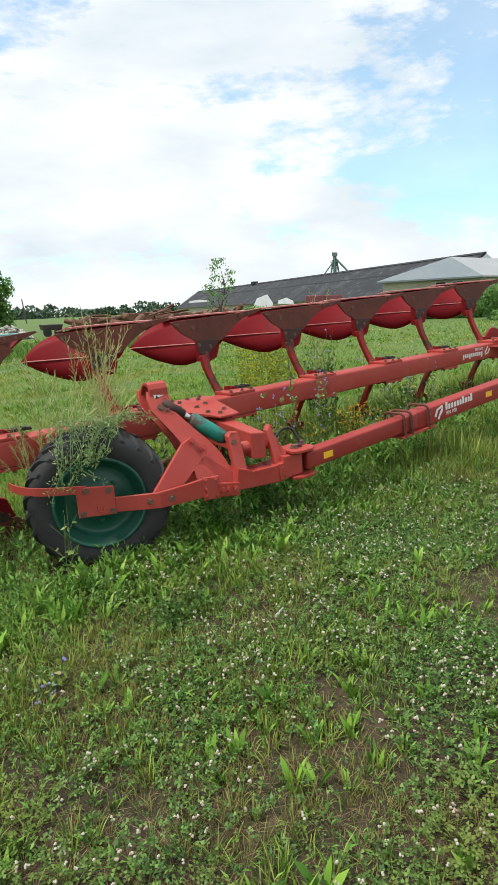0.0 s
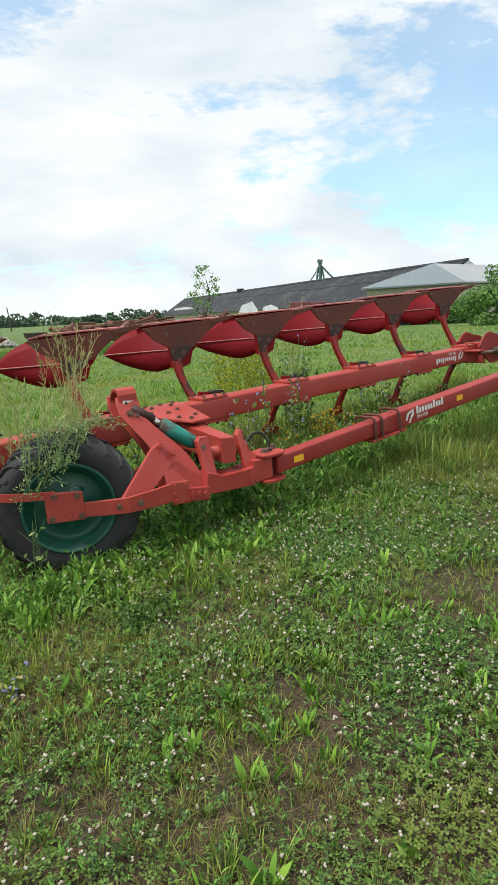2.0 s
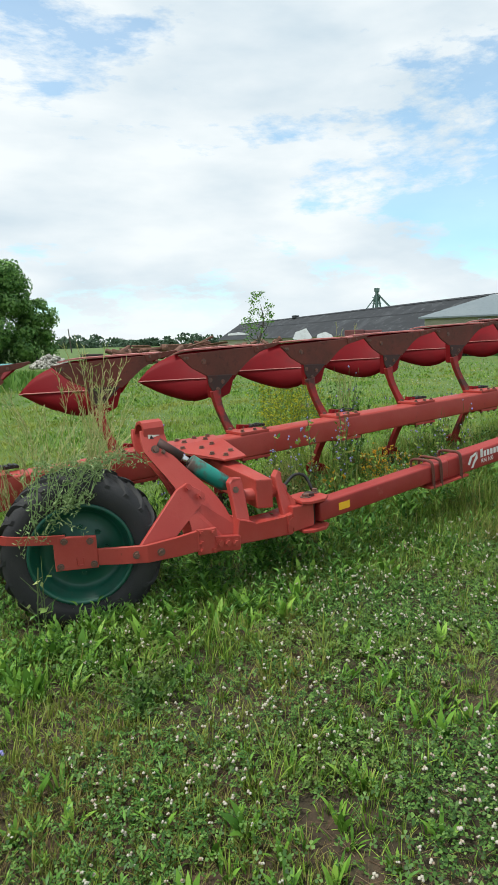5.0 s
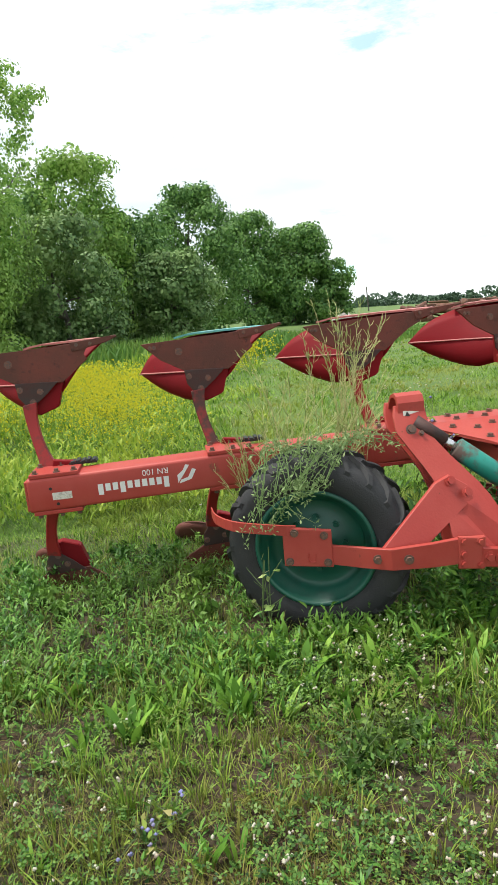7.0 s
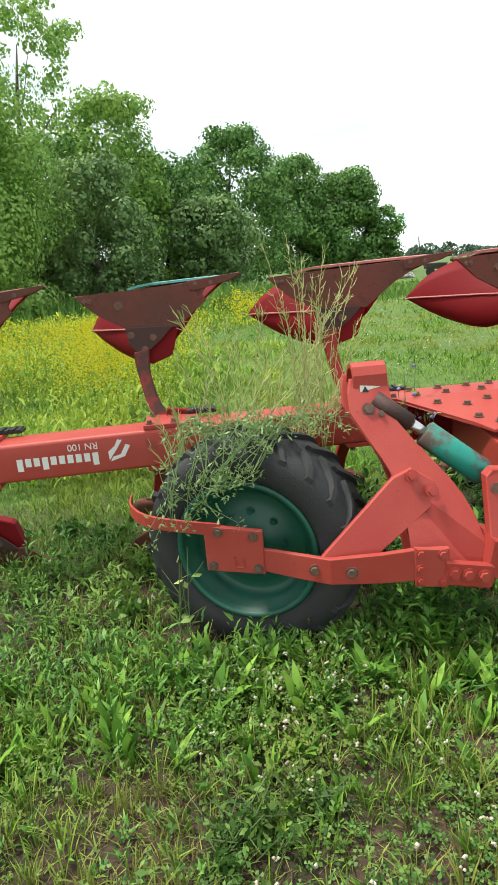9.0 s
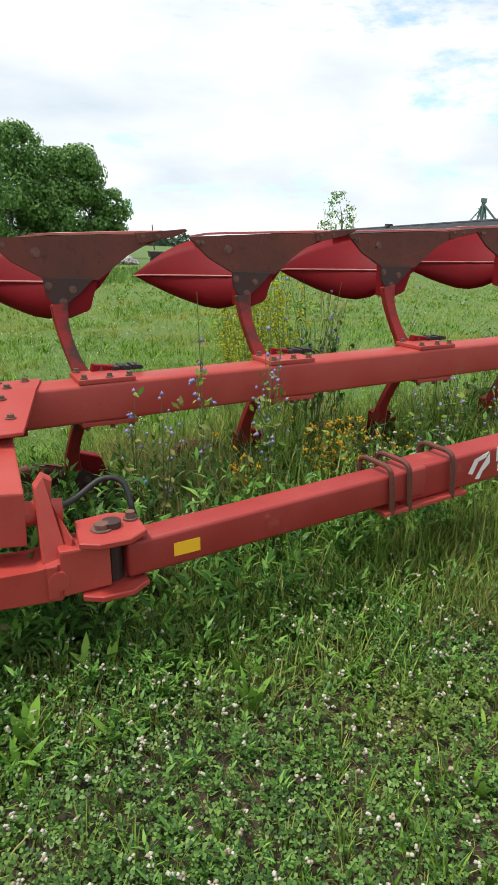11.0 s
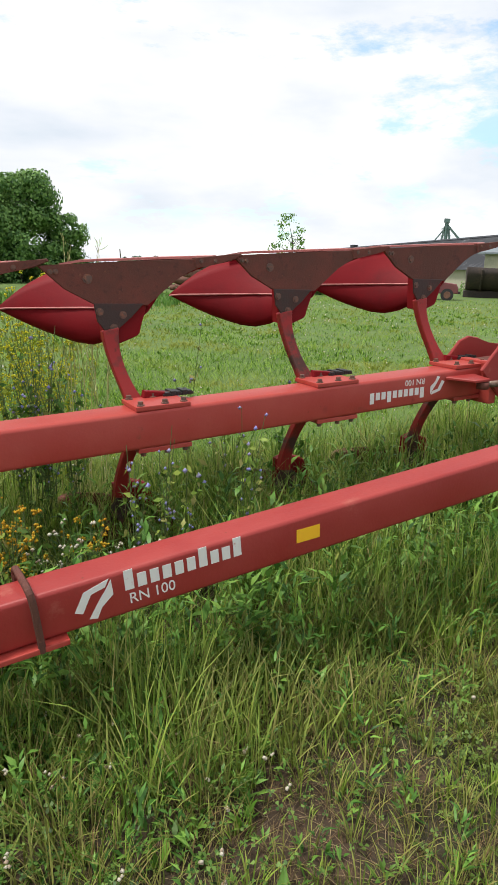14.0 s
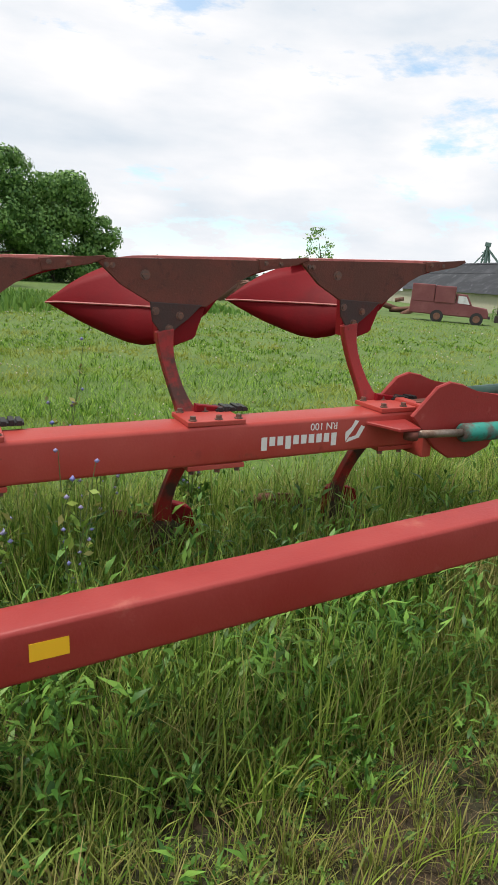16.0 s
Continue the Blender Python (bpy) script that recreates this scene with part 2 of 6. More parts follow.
def tube(bm, pts, radii, sides=12, caps=True):
    """A round tube along points."""
    pts = [Vector(p) for p in pts]
    if not isinstance(radii, (list, tuple)):
        radii = [radii] * len(pts)
    rings, s = [], None
    for i, p in enumerate(pts):
        d = (pts[min(i + 1, len(pts) - 1)] - pts[max(i - 1, 0)]).normalized()
        if s is None:
            s = d.cross(Vector((0, 0, 1)) if abs(d.z) < 0.9 else Vector((1, 0, 0))).normalized()
        s = (s - d * s.dot(d)).normalized()
        u = d.cross(s)
        rings.append([bm.verts.new(p + (s * math.cos(a) + u * math.sin(a)) * radii[i]) for a in (2 * math.pi * k / sides for k in range(sides))])
    for r0, r1 in zip(rings, rings[1:]):
        for k in range(sides):
            bm.faces.new((r0[k], r0[(k + 1) % sides], r1[(k + 1) % sides], r1[k]))
    if caps:
        bm.faces.new(rings[0][::-1])
        bm.faces.new(rings[-1])
    return bm


def prism(bm, outline, lift, bevel=0.0):
    """A plate from an outline of points, thickened by the vector lift."""
    lift = Vector(lift)
    a = [bm.verts.new(Vector(p)) for p in outline]
    b = [bm.verts.new(Vector(p) + lift) for p in outline]
    n = len(a)
    fs = [bm.faces.new(a), bm.faces.new(b[::-1])] + [bm.faces.new((a[k], b[k], b[(k + 1) % n], a[(k + 1) % n])) for k in range(n)]
    if bevel:
        bmesh.ops.bevel(bm, geom=list({e for f in fs[:2] for e in f.edges}), offset=bevel, segments=1, affect="EDGES")
    return bm


def nut(bm, c, axis, r=0.016, h=0.014):
    """A six-sided bolt head with its washer."""
    c, axis = Vector(c), Vector(axis).normalized()
    tube(bm, [c, c + axis * h * 0.25], r * 1.45, 12)
    tube(bm, [c + axis * h * 0.2, c + axis * h], r, 6)
    return bm


def sheet(bm, grid, thick):
    """A curved plate with thickness from a grid of points."""
    g = np.array(grid, float)
    du, dv = np.gradient(g, axis=0), np.gradient(g, axis=1)
    nn = np.cross(du, dv)
    nn /= np.linalg.norm(nn, axis=2, keepdims=True) + 1e-9
    top = [[bm.verts.new(p) for p in row] for row in (g + nn * thick / 2)]
    low = [[bm.verts.new(p) for p in row] for row in (g - nn * thick / 2)]
    h, w = len(top), len(top[0])
    for i in range(h - 1):
        for j in range(w - 1):
            bm.faces.new((top[i][j], top[i + 1][j], top[i + 1][j + 1], top[i][j + 1]))
            bm.faces.new((low[i][j], low[i][j + 1], low[i + 1][j + 1], low[i + 1][j]))
    ring = [(i, 0) for i in range(h)] + [(h - 1, j) for j in range(1, w)] + [(i, w - 1) for i in range(h - 2, -1, -1)] + [(0, j) for j in range(w - 2, 0, -1)]
    for (i, j), (k, m) in zip(ring, ring[1:] + ring[:1]):
        bm.faces.new((top[i][j], low[i][j], low[k][m], top[k][m]))
    return bm


def smooth_line(pts, n):
    """n points along a soft curve through the given ones."""
    p = [np.array(q, float) for q in pts]
    p = [2 * p[0] - p[1]] + p + [2 * p[-1] - p[-2]]
    out = []
    for s in np.linspace(0, len(p) - 3 - 1e-6, n):
        i, u = int(s), s - int(s)
        a, b, c, d = p[i:i + 4]
        out.append(0.5 * (2 * b + (c - a) * u + (2 * a - 5 * b + 4 * c - d) * u * u + (3 * b - a - 3 * c + d) * u ** 3))
    return out


def lettering(name, text, size, m, parent, mat, depth=0.001):
    """Writing as a mesh of its own."""
    cu = bpy.data.curves.new(name, "FONT")
    cu.body, cu.size, cu.extrude = text, size, depth
    tmp = bpy.data.objects.new(name, cu)
    scene.collection.objects.link(tmp)
    bpy.context.view_layer.update()
    me = bpy.data.meshes.new_from_object(tmp.evaluated_get(bpy.context.evaluated_depsgraph_get()))
    bpy.data.objects.remove(tmp)
    me.materials.clear()
    me.materials.append(mat)
    me.transform(m)
    ob = new(name, me)
    ob.parent = parent
    return ob


# ---- the plough: beam ----
def beam_top(x):
    return 0.852 + 0.0140 * x


def beam_low(x):
    return 0.659 + 0.0165 * x


BY0, BY1 = -0.365, -0.155
plough = thing("reversible_plough", "long red eight-furrow reversible plough parked in the grass", "plough", at=UPRIGHT)
bm = bmesh.new()
xa, xb = 0.07, 7.32
hexa(bm, [(xa, BY0, beam_low(xa)), (xb, BY0, beam_low(xb)), (xb, BY1, beam_low(xb)), (xa, BY1, beam_low(xa)),
          (xa, BY0, beam_top(xa)), (xb, BY0, beam_top(xb)), (xb, BY1, beam_top(xb)), (xa, BY1, beam_top(xa))], 0.018)
beam = part("main_beam", bm, RED, plough, "square red steel main beam with faded paint", True)
bm = bmesh.new()
box(bm, 0.058, 0.072, BY0 + 0.012, BY1 - 0.012, beam_low(0) + 0.012, beam_top(0) - 0.012, 0.004)
part("end_cap", bm, RED, beam)
for (px, pz) in ((0.20, 0.79), (0.23, 0.70)):
    bm = bmesh.new()
    tube(bm, [(px, BY0 - 0.001, pz), (px, BY0 + 0.004, pz)], 0.009, 10)
    part("bolt_hole", bm, BLACK, beam)
bm = bmesh.new()
box(bm, 0.205, 0.312, BY0 - 0.0015, BY0 + 0.001, 0.724, 0.766)
part("type_plate", bm, DECAL, beam, "small pale type plate on the rear of the beam")


def arrow_mark(x, z, s, flip):
    """The maker's mark: two bent white bands, as plain shapes."""
    bm = bmesh.new()
    for pts in ([(-1.0, -0.45), (-0.45, 0.5), (0.85, 0.85), (0.62, 0.45), (-0.1, 0.28), (-0.62, -0.62)],
                [(0.95, 0.78), (0.98, -0.05), (0.35, -0.55), (0.05, -1.1), (-0.35, -1.0), (0.25, -0.15), (0.62, 0.30)]):
        prism(bm, [(x + px * s * flip, 0, z + pz * s * flip) for px, pz in pts], (0, -0.0016, 0))
    return bm


def word_mark(m, h, length, tall):
    """The maker's name as a row of plain white shapes of the letters' sizes, along m's x axis."""
    w = length / 10
    for k in range(10):
        x0, x1 = k * w + 0.10 * w, (k + 1) * w - 0.20 * w
        z1 = h * (1.0 if k in tall else 0.68)
        bm = bmesh.new()
        prism(bm, [m @ Vector(p) for p in ((x0, 0, 0), (x1, 0, 0), (x1, 0, z1), (x0, 0, z1))], m.to_3x3() @ Vector((0, -0.0016, 0)))
        yield bm


for lx in (0.46, 6.44):
    for bm in word_mark(Matrix.Translation((lx + 0.40, BY0 - 0.0005, 0.776 + 0.015 * lx)) @ Matrix.Diagonal((-1, 1, -1, 1)), 0.062, 0.41, (0, 6, 9)):
        part("letter_block", bm, WHITE, beam)
    ob = part("maker_mark", arrow_mark(lx + 0.50, 0.770 + 0.015 * lx, 0.055, -1), WHITE, beam, "white bent-band emblem on the beam")
    ob.location.y = BY0 - 0.0005
    for word, off in (("RN", 0.0), ("100", 0.078)):
        lettering("model_lettering", word, 0.048, Matrix.Translation((lx + 0.40, BY0 - 0.001, 0.826 + 0.015 * lx)) @ pose(0, 0, 0, 90, 180, 0) @ Matrix.Translation((off, 0, 0)), beam, WHITE)

# ---- the plough: bodies ----
def body_meshes(flip, wing=0.30, point=0.80, deep=1.0):
    """The meshes of one plough body about its landside bolt; flip -1 turns it upside down; wing and point: how far mouldboard and share reach; deep: the mouldboard's depth."""
    out = {}
    tip, w_tip = (point - 0.05, 0.0, 0.100), (-wing, 0.63, -0.155 * deep)
    edge_far = smooth_line([tip, (0.72 * point, 0.22, 0.100), (0.45 * point, 0.42, 0.095), (0.06, 0.53, 0.080), (-0.16, 0.58, -0.010), w_tip], 17)
    edge_near = smooth_line([tip, (0.43, 0.012, -0.02), (0.29, 0.03, -0.19 * deep), (0.12, 0.28, -0.35 * deep), (-0.05 - 0.14 * wing, 0.48, -0.29 * deep), w_tip], 17)

    def keep(name, bm, mat, smooth=False):
        if flip < 0:
            for v in bm.verts:
                v.co.z = -v.co.z
        bmesh.ops.recalc_face_normals(bm, faces=bm.faces)
        me = bpy.data.meshes.new(name)
        bm.to_mesh(me)
        bm.free()
        me.materials.append(mat)
        if smooth:
            me.shade_smooth()
        out[name] = me

    grid = []
    for a, b in zip(edge_far, edge_near):
        row = []
        for u in np.linspace(0.03, 0.97, 9):
            p = a * (1 - u) + b * u
            row.append(p + np.array((-0.07, -0.03, -0.05)) * math.sin(math.pi * u) * min(1, np.linalg.norm(a - b) * 2.2))
        grid.append(row)
    bm = bmesh.new()
    sheet(bm, grid, 0.010)
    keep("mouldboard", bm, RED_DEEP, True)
    bm = bmesh.new()
    seam = []
    for row in grid[6:]:
        zs = np.array([p[2] for p in row])
        at = float(np.interp(0.15, -zs, np.arange(len(row)))) if zs[0] > zs[-1] else 0.0
        i = min(int(at), len(row) - 2)
        seam.append(np.array(row[i]) * (1 - at + i) + np.array(row[i + 1]) * (at - i) + np.array((-0.004, -0.012, -0.004)))
    tube(bm, seam, 0.006, 6)
    keep("mouldboard_stay", bm, PINK_EDGE)
    bm = bmesh.new()
    strip = [[p + np.array((0.0, 0.0, 0.002)), p + np.array((-0.045, -0.035, -0.002))] for p in edge_far[1:11]]
    sheet(bm, strip, 0.012)
    keep("share", bm, PINK_EDGE)
    heel = point - 0.20
    outline = [(-0.225, 0.062), (-0.15, 0.066), (0.25, 0.080), (heel, 0.090), (heel + 0.035, 0.072), (min(heel, 0.52), 0.022), (0.455, -0.012), (0.40, -0.052), (0.345, -0.095), (0.292, -0.135),
               (0.20, -0.130), (0.02, -0.118), (-0.11, -0.045)]
    bm = bmesh.new()
    prism(bm, [(x, -0.012, z) for x, z in outline], (0, 0.018, 0), 0.003)
    keep("landside", bm, RUST)
    bm = bmesh.new()
    prism(bm, [(heel - 0.07, -0.020, 0.094), (point - 0.05, -0.020, 0.110), (point, -0.020, 0.116), (point + 0.01, -0.020, 0.104), (point - 0.06, -0.020, 0.076), (heel - 0.01, -0.020, 0.048), (heel - 0.06, -0.020, 0.040)], (0, 0.034, 0), 0.004)
    keep("share_point", bm, RUST)
    for x in (heel - 0.03, heel + 0.05):
        bm = bmesh.new()
        nut(bm, (x, -0.020, 0.078), (0, -1, 0), 0.008, 0.006)
        keep("point_bolt %d" % len(out), bm, BOLT)
    bm = bmesh.new()
    prism(bm, [(0.06, 0.008, -0.10), (0.30, 0.008, -0.12), (0.275, 0.008, -0.19), (0.250, 0.008, -0.272), (0.235, 0.008, -0.285), (0.14, 0.008, -0.318), (0.065, 0.008, -0.30)], (0, 0.07, 0), 0.006)
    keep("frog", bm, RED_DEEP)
    bm = bmesh.new()
    prism(bm, [(0.02, -0.022, -0.115), (0.27, -0.022, -0.125), (0.20, -0.022, -0.19), (0.13, -0.022, -0.245), (0.07, -0.022, -0.255), (0.03, -0.022, -0.20)], (0, 0.010, 0), 0.003)
    keep("frog_plate", bm, RUST_DARK)
    # the curved leg, sweeping forward to its foot
    mid = smooth_line([(0.090, -0.012, -0.24), (0.090, -0.03, -0.33), (0.106, -0.06, -0.43), (0.138, -0.10, -0.54), (0.180, -0.14, -0.645)], 9)
    wid = [0.042, 0.038, 0.033, 0.030, 0.029, 0.030, 0.033, 0.042, 0.060]
    bm = bmesh.new()
    prev = None
    for p, w in zip(mid, wid):
        ring = [bm.verts.new(Vector(p) + Vector(o)) for o in ((-w, -0.024, -0.008), (w, -0.024, 0.008), (w, 0.024, 0.008), (-w, 0.024, -0.008))]
        if prev:
            for k in range(4):
                bm.faces.new((prev[k], prev[(k + 1) % 4], ring[(k + 1) % 4], ring[k]))
        else:
            bm.faces.new(ring)
        prev = ring
    bm.faces.new(prev[::-1])
    bmesh.ops.bevel(bm, geom=list(bm.edges), offset=0.005, segments=1, affect="EDGES")
    keep("leg", bm, LEG_RED)
    bm = bmesh.new()
    box(bm, 0.09, 0.36, -0.362, -0.13, -0.652, -0.630, 0.004)
    keep("foot_plate", bm, RED)
    bm = bmesh.new()
    prism(bm, [(0.19, -0.17, -0.632), (0.38, -0.17, -0.632), (0.36, -0.17, -0.618), (0.20, -0.17, -0.595)], (0, 0.045, 0), 0.004)
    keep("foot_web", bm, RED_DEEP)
    for k in range(5):
        bm = bmesh.new()
        box(bm, 0.30 + k * 0.030, 0.322 + k * 0.030, -0.19, -0.10, -0.632, -0.611 + 0.004 * (k % 2), 0.003)
        keep("spring_leaf %d" % k, bm, BLACK)
    bm = bmesh.new()
    box(bm, 0.29, 0.45, -0.185, -0.105, -0.632, -0.619, 0.002)
    keep("spring_base", bm, BLACK)
    for x, z, r in ((0.0, 0.0, 0.016), (-0.17, 0.035, 0.009), (-0.145, 0.035, 0.009), (0.045, -0.155, 0.013), (0.16, -0.175, 0.013), (0.11, -0.235, 0.014)):
        bm = bmesh.new()
        nut(bm, (x, -0.012 if z > -0.1 else -0.022, z), (0, -1, 0), r, 0.010)
        keep("bolt %d" % len(out), bm, BOLT)
    for x in (0.12, 0.24, 0.335):
        for y in (-0.335, -0.16):
            bm = bmesh.new()
            nut(bm, (x, y, -0.630), (0, 0, 1), 0.013, 0.02)
            keep("foot_bolt %d" % len(out), bm, BOLT)
    return out


WORN, MIDDLE, FULL, DOWN = body_meshes(1, 0.27, 0.635), body_meshes(1, 0.30, 0.76), body_meshes(1, 0.345, 0.82), body_meshes(-1, 0.10, 0.66, 0.45)
UP = (WORN, WORN, MIDDLE, MIDDLE, FULL, FULL, FULL, FULL)
BODY_Z = (1.480, 1.458, 1.470, 1.480, 1.494, 1.516, 1.558, 1.595)
for k in range(8):
    for meshes, z in ((UP[k], BODY_Z[k]), (DOWN, None)):
        if z is None:
            z = beam_low(k) - (BODY_Z[k] - beam_top(k + 0.2)) + 0.008
        leg = new("leg", meshes["leg"])
        leg.parent = plough
        leg.location = (float(k), 0, z)
        seat = beam_top(k + 0.25) + 0.651 - z if meshes is not DOWN else beam_low(k + 0.25) - 0.651 - z
        for name, me in meshes.items():
            if name == "leg":
                continue
            if meshes is DOWN and name in ("share", "mouldboard", "mouldboard_stay"):
                me = me.copy()
                me.materials.clear()
                me.materials.append(RUST)
            elif name == "share" and k == 1:
                me = me.copy()
                me.materials.clear()
                me.materials.append(TEAL_EDGE)
            ob = new(name.split()[0], me)
            ob.parent = leg
            if name.startswith(("foot", "spring")):
                ob.location.z = seat

# ---- the plough: carrier plate and wheel unit ----
bm = bmesh.new()
zt = beam_top(2.6) + 0.003
prism(bm, [(2.05, -0.17, zt), (2.05, -0.36, zt), (2.34, -0.375, zt), (2.56, -0.80, zt - 0.042), (2.595, -0.91, zt - 0.05), (2.775, -0.90, zt - 0.05), (2.80, -0.80, zt - 0.042), (2.90, -0.375, zt), (2.95, -0.17, zt)], (0, 0, 0.016), 0.003)
plate = part("carrier_plate", bm, RED, plough, "bolted red carrier plate across the beam")
for x, y in ((2.15, -0.22), (2.30, -0.22), (2.45, -0.22), (2.60, -0.22), (2.75, -0.22), (2.87, -0.22), (2.28, -0.33), (2.45, -0.34), (2.60, -0.34), (2.78, -0.34),
             (2.50, -0.50), (2.62, -0.56), (2.74, -0.50), (2.60, -0.74), (2.75, -0.74), (2.66, -0.82)):
    bm = bmesh.new()
    z = zt + 0.016 - max(0.0, -0.375 - y) * 0.098
    nut(bm, (x, y, z), (0, 0, 1), 0.015, 0.018)
    part("plate_bolt", bm, BOLT, plate)
bm = bmesh.new()
hexa(bm, [(2.40, -0.42, 0.70), (2.84, -0.42, 0.70), (2.84, -0.36, 0.70), (2.40, -0.36, 0.70), (2.40, -0.42, 0.86), (2.84, -0.42, 0.86), (2.84, -0.36, 0.86), (2.40, -0.36, 0.86)], 0.004)
part("plate_bracket", bm, RED_DEEP, plate)
bm = bmesh.new()
hexa(bm, [(2.595, -1.27, 0.588), (2.715, -1.27, 0.572), (2.765, -0.42, 0.66), (2.60, -0.42, 0.66), (2.597, -1.265, 0.772), (2.722, -1.265, 0.757), (2.765, -0.42, 0.865), (2.60, -0.42, 0.865)], 0.008)
cross_arm = part("cross_arm", bm, RED, plough, "red box arm reaching out from the carrier plate")
bm = bmesh.new()
tube(bm, [(2.46, -1.20, 0.675), (2.84, -1.22, 0.66)], 0.042, 16)
part("pivot_pin", bm, RED, cross_arm, "", True)


def arm_y(z):
    return -1.325 + 0.58 * (max(z, 0.5) - 0.5)


bm = bmesh.new()
ARM = [(1.99, 1.13), (1.974, 1.08), (1.972, 1.01), (2.01, 0.945), (2.06, 0.86), (2.09, 0.80), (2.12, 0.70), (2.135, 0.41), (2.385, 0.395), (2.402, 0.47), (2.400, 0.54), (2.372, 0.645), (2.345, 0.705), (2.305, 0.768), (2.21, 0.885), (2.145, 0.97), (2.135, 1.03), (2.14, 1.13)]
prism(bm, [(x, arm_y(z), z) for x, z in ARM], (0, 0.022, 0), 0.003)
arm = part("wheel_arm", bm, RED, plough, "curved red plate arm carrying the support wheel")
bm = bmesh.new()
prism(bm, [(x, arm_y(z) + 0.13, z) for x, z in ARM], (0, 0.022, 0), 0.003)
part("inner_arm_plate", bm, RED, arm)
bm = bmesh.new()
arc = [(0.0, 0.0), (0.0, 0.05), (0.018, 0.082), (0.055, 0.095), (0.10, 0.082), (0.128, 0.05), (0.152, 0.0)]
outer = [(2.0, arm_y(1.1) - 0.002 + y, 1.095 + z) for y, z in arc]
inner = [(2.0, arm_y(1.1) + 0.014 + y * 0.79, 1.095 + z * 0.82) for y, z in arc]
prism(bm, outer + inner[::-1], (0.135, 0, 0), 0.002)
part("arm_cap", bm, RED, arm, "folded red cap joining the two arm plates")
bm = bmesh.new()
prism(bm, [(2.025, arm_y(1.085) - 0.004, 1.075), (2.105, arm_y(1.085) - 0.004, 1.065), (2.105, arm_y(1.105) - 0.004, 1.10), (2.025, arm_y(1.105) - 0.004, 1.11)], (0, 0.002, 0))
part("warning_label", bm, DECAL, arm, "worn white warning label")
bm = bmesh.new()
prism(bm, [(2.032, arm_y(1.09) - 0.007, 1.083), (2.058, arm_y(1.09) - 0.007, 1.08), (2.045, arm_y(1.10) - 0.007, 1.104)], (0, 0.002, 0))
part("warning_triangle", bm, BLACK, arm)
for x, z, r in ((2.045, 1.02, 0.018), (2.09, 1.00, 0.010), (2.16, 0.79, 0.017), (2.225, 0.735, 0.017)):
    bm = bmesh.new()
    nut(bm, (x, arm_y(z) - 0.001 - (0.030 if z < 0.9 else 0), z), (0, -0.9, 0.3), r, 0.016)
    part("arm_bolt", bm, BOLT if z > 0.9 else RED, arm)
# diagonal brace and the long bar in front of the wheel
bm = bmesh.new()
prism(bm, [(2.09, -1.178, 0.785), (2.165, -1.168, 0.812), (2.245, -1.185, 0.76), (2.262, -1.21, 0.70), (1.985, -1.278, 0.515), (1.79, -1.272, 0.535)], (0, 0.022, 0), 0.003)
brace = part("diagonal_brace", bm, RED, arm)
ROD = [(1.59, -1.128), (1.70, -1.205), (1.82, -1.290), (2.00, -1.322), (2.12, -1.335), (2.24, -1.345)]
bm = bmesh.new()
zs = [(0.440, 0.535), (0.438, 0.538), (0.440, 0.542), (0.442, 0.556), (0.446, 0.568), (0.440, 0.566)]
prev = None
for (x, y), (z0, z1) in zip(ROD, zs):
    ring = [bm.verts.new(p) for p in ((x, y - 0.012, z0), (x, y - 0.012, z1), (x, y + 0.012, z1), (x, y + 0.012, z0))]
    if prev:
        for k in range(4):
            bm.faces.new((prev[k], prev[(k + 1) % 4], ring[(k + 1) % 4], ring[k]))
    else:
        bm.faces.new(ring)
    prev = ring
bm.faces.new(prev[::-1])
bmesh.ops.bevel(bm, geom=list(bm.edges), offset=0.003, segments=1, affect="EDGES")
rod = part("side_bar", bm, RED, arm, "flat red bar running in front of the wheel")
for x, y in ((1.768, -1.266), (1.895, -1.316)):
    bm = bmesh.new()
    nut(bm, (x, y, 0.490), (-0.25, -1, 0), 0.016, 0.016)
    part("bar_bolt", bm, BOLT, rod)
bm = bmesh.new()
prism(bm, [(1.365, -1.095, 0.448), (1.590, -1.142, 0.428), (1.590, -1.142, 0.612), (1.365, -1.095, 0.640)], (0.004, 0.024, 0), 0.004)
axle_plate = part("axle_plate", bm, RED, arm, "square red axle plate bolted to the bar")
for x, y, z in ((1.39, -1.10, 0.47), (1.565, -1.137, 0.455), (1.555, -1.135, 0.59), (1.42, -1.107, 0.61)):
    bm = bmesh.new()
    nut(bm, (x, y, z), (-0.2, -1, 0), 0.014, 0.014)
    part("plate_bolt", bm, BOLT, axle_plate)
bm = bmesh.new()
tube(bm, [(1.478, -1.121, 0.505), (1.479, -1.121, 0.468), (1.484, -1.122, 0.462), (1.504, -1.126, 0.460), (1.511, -1.127, 0.465), (1.512, -1.127, 0.502)], 0.0045, 6)
part("welded_loop", bm, RED, axle_plate)
bm = bmesh.new()
guard = smooth_line([(1.43, -1.096, 0.618), (1.35, -1.090, 0.630), (1.16, -1.04, 0.656), (1.075, -0.93, 0.668), (1.06, -0.80, 0.672)], 14)
prev = None
for p in guard:
    ring = [bm.verts.new(Vector(p) + Vector(o)) for o in ((-0.003, -0.006, -0.024), (-0.003, -0.006, 0.024), (0.003, 0.006, 0.024), (0.003, 0.006, -0.024))]
    if prev:
        for k in range(4):
            bm.faces.new((prev[k], prev[(k + 1) % 4], ring[(k + 1) % 4], ring[k]))
    else:
        bm.faces.new(ring)
    prev = ring
bm.faces.new(prev[::-1])
part("scraper_bar", bm, RED, arm, "thin curved red bar round the tyre")
bm = bmesh.new()
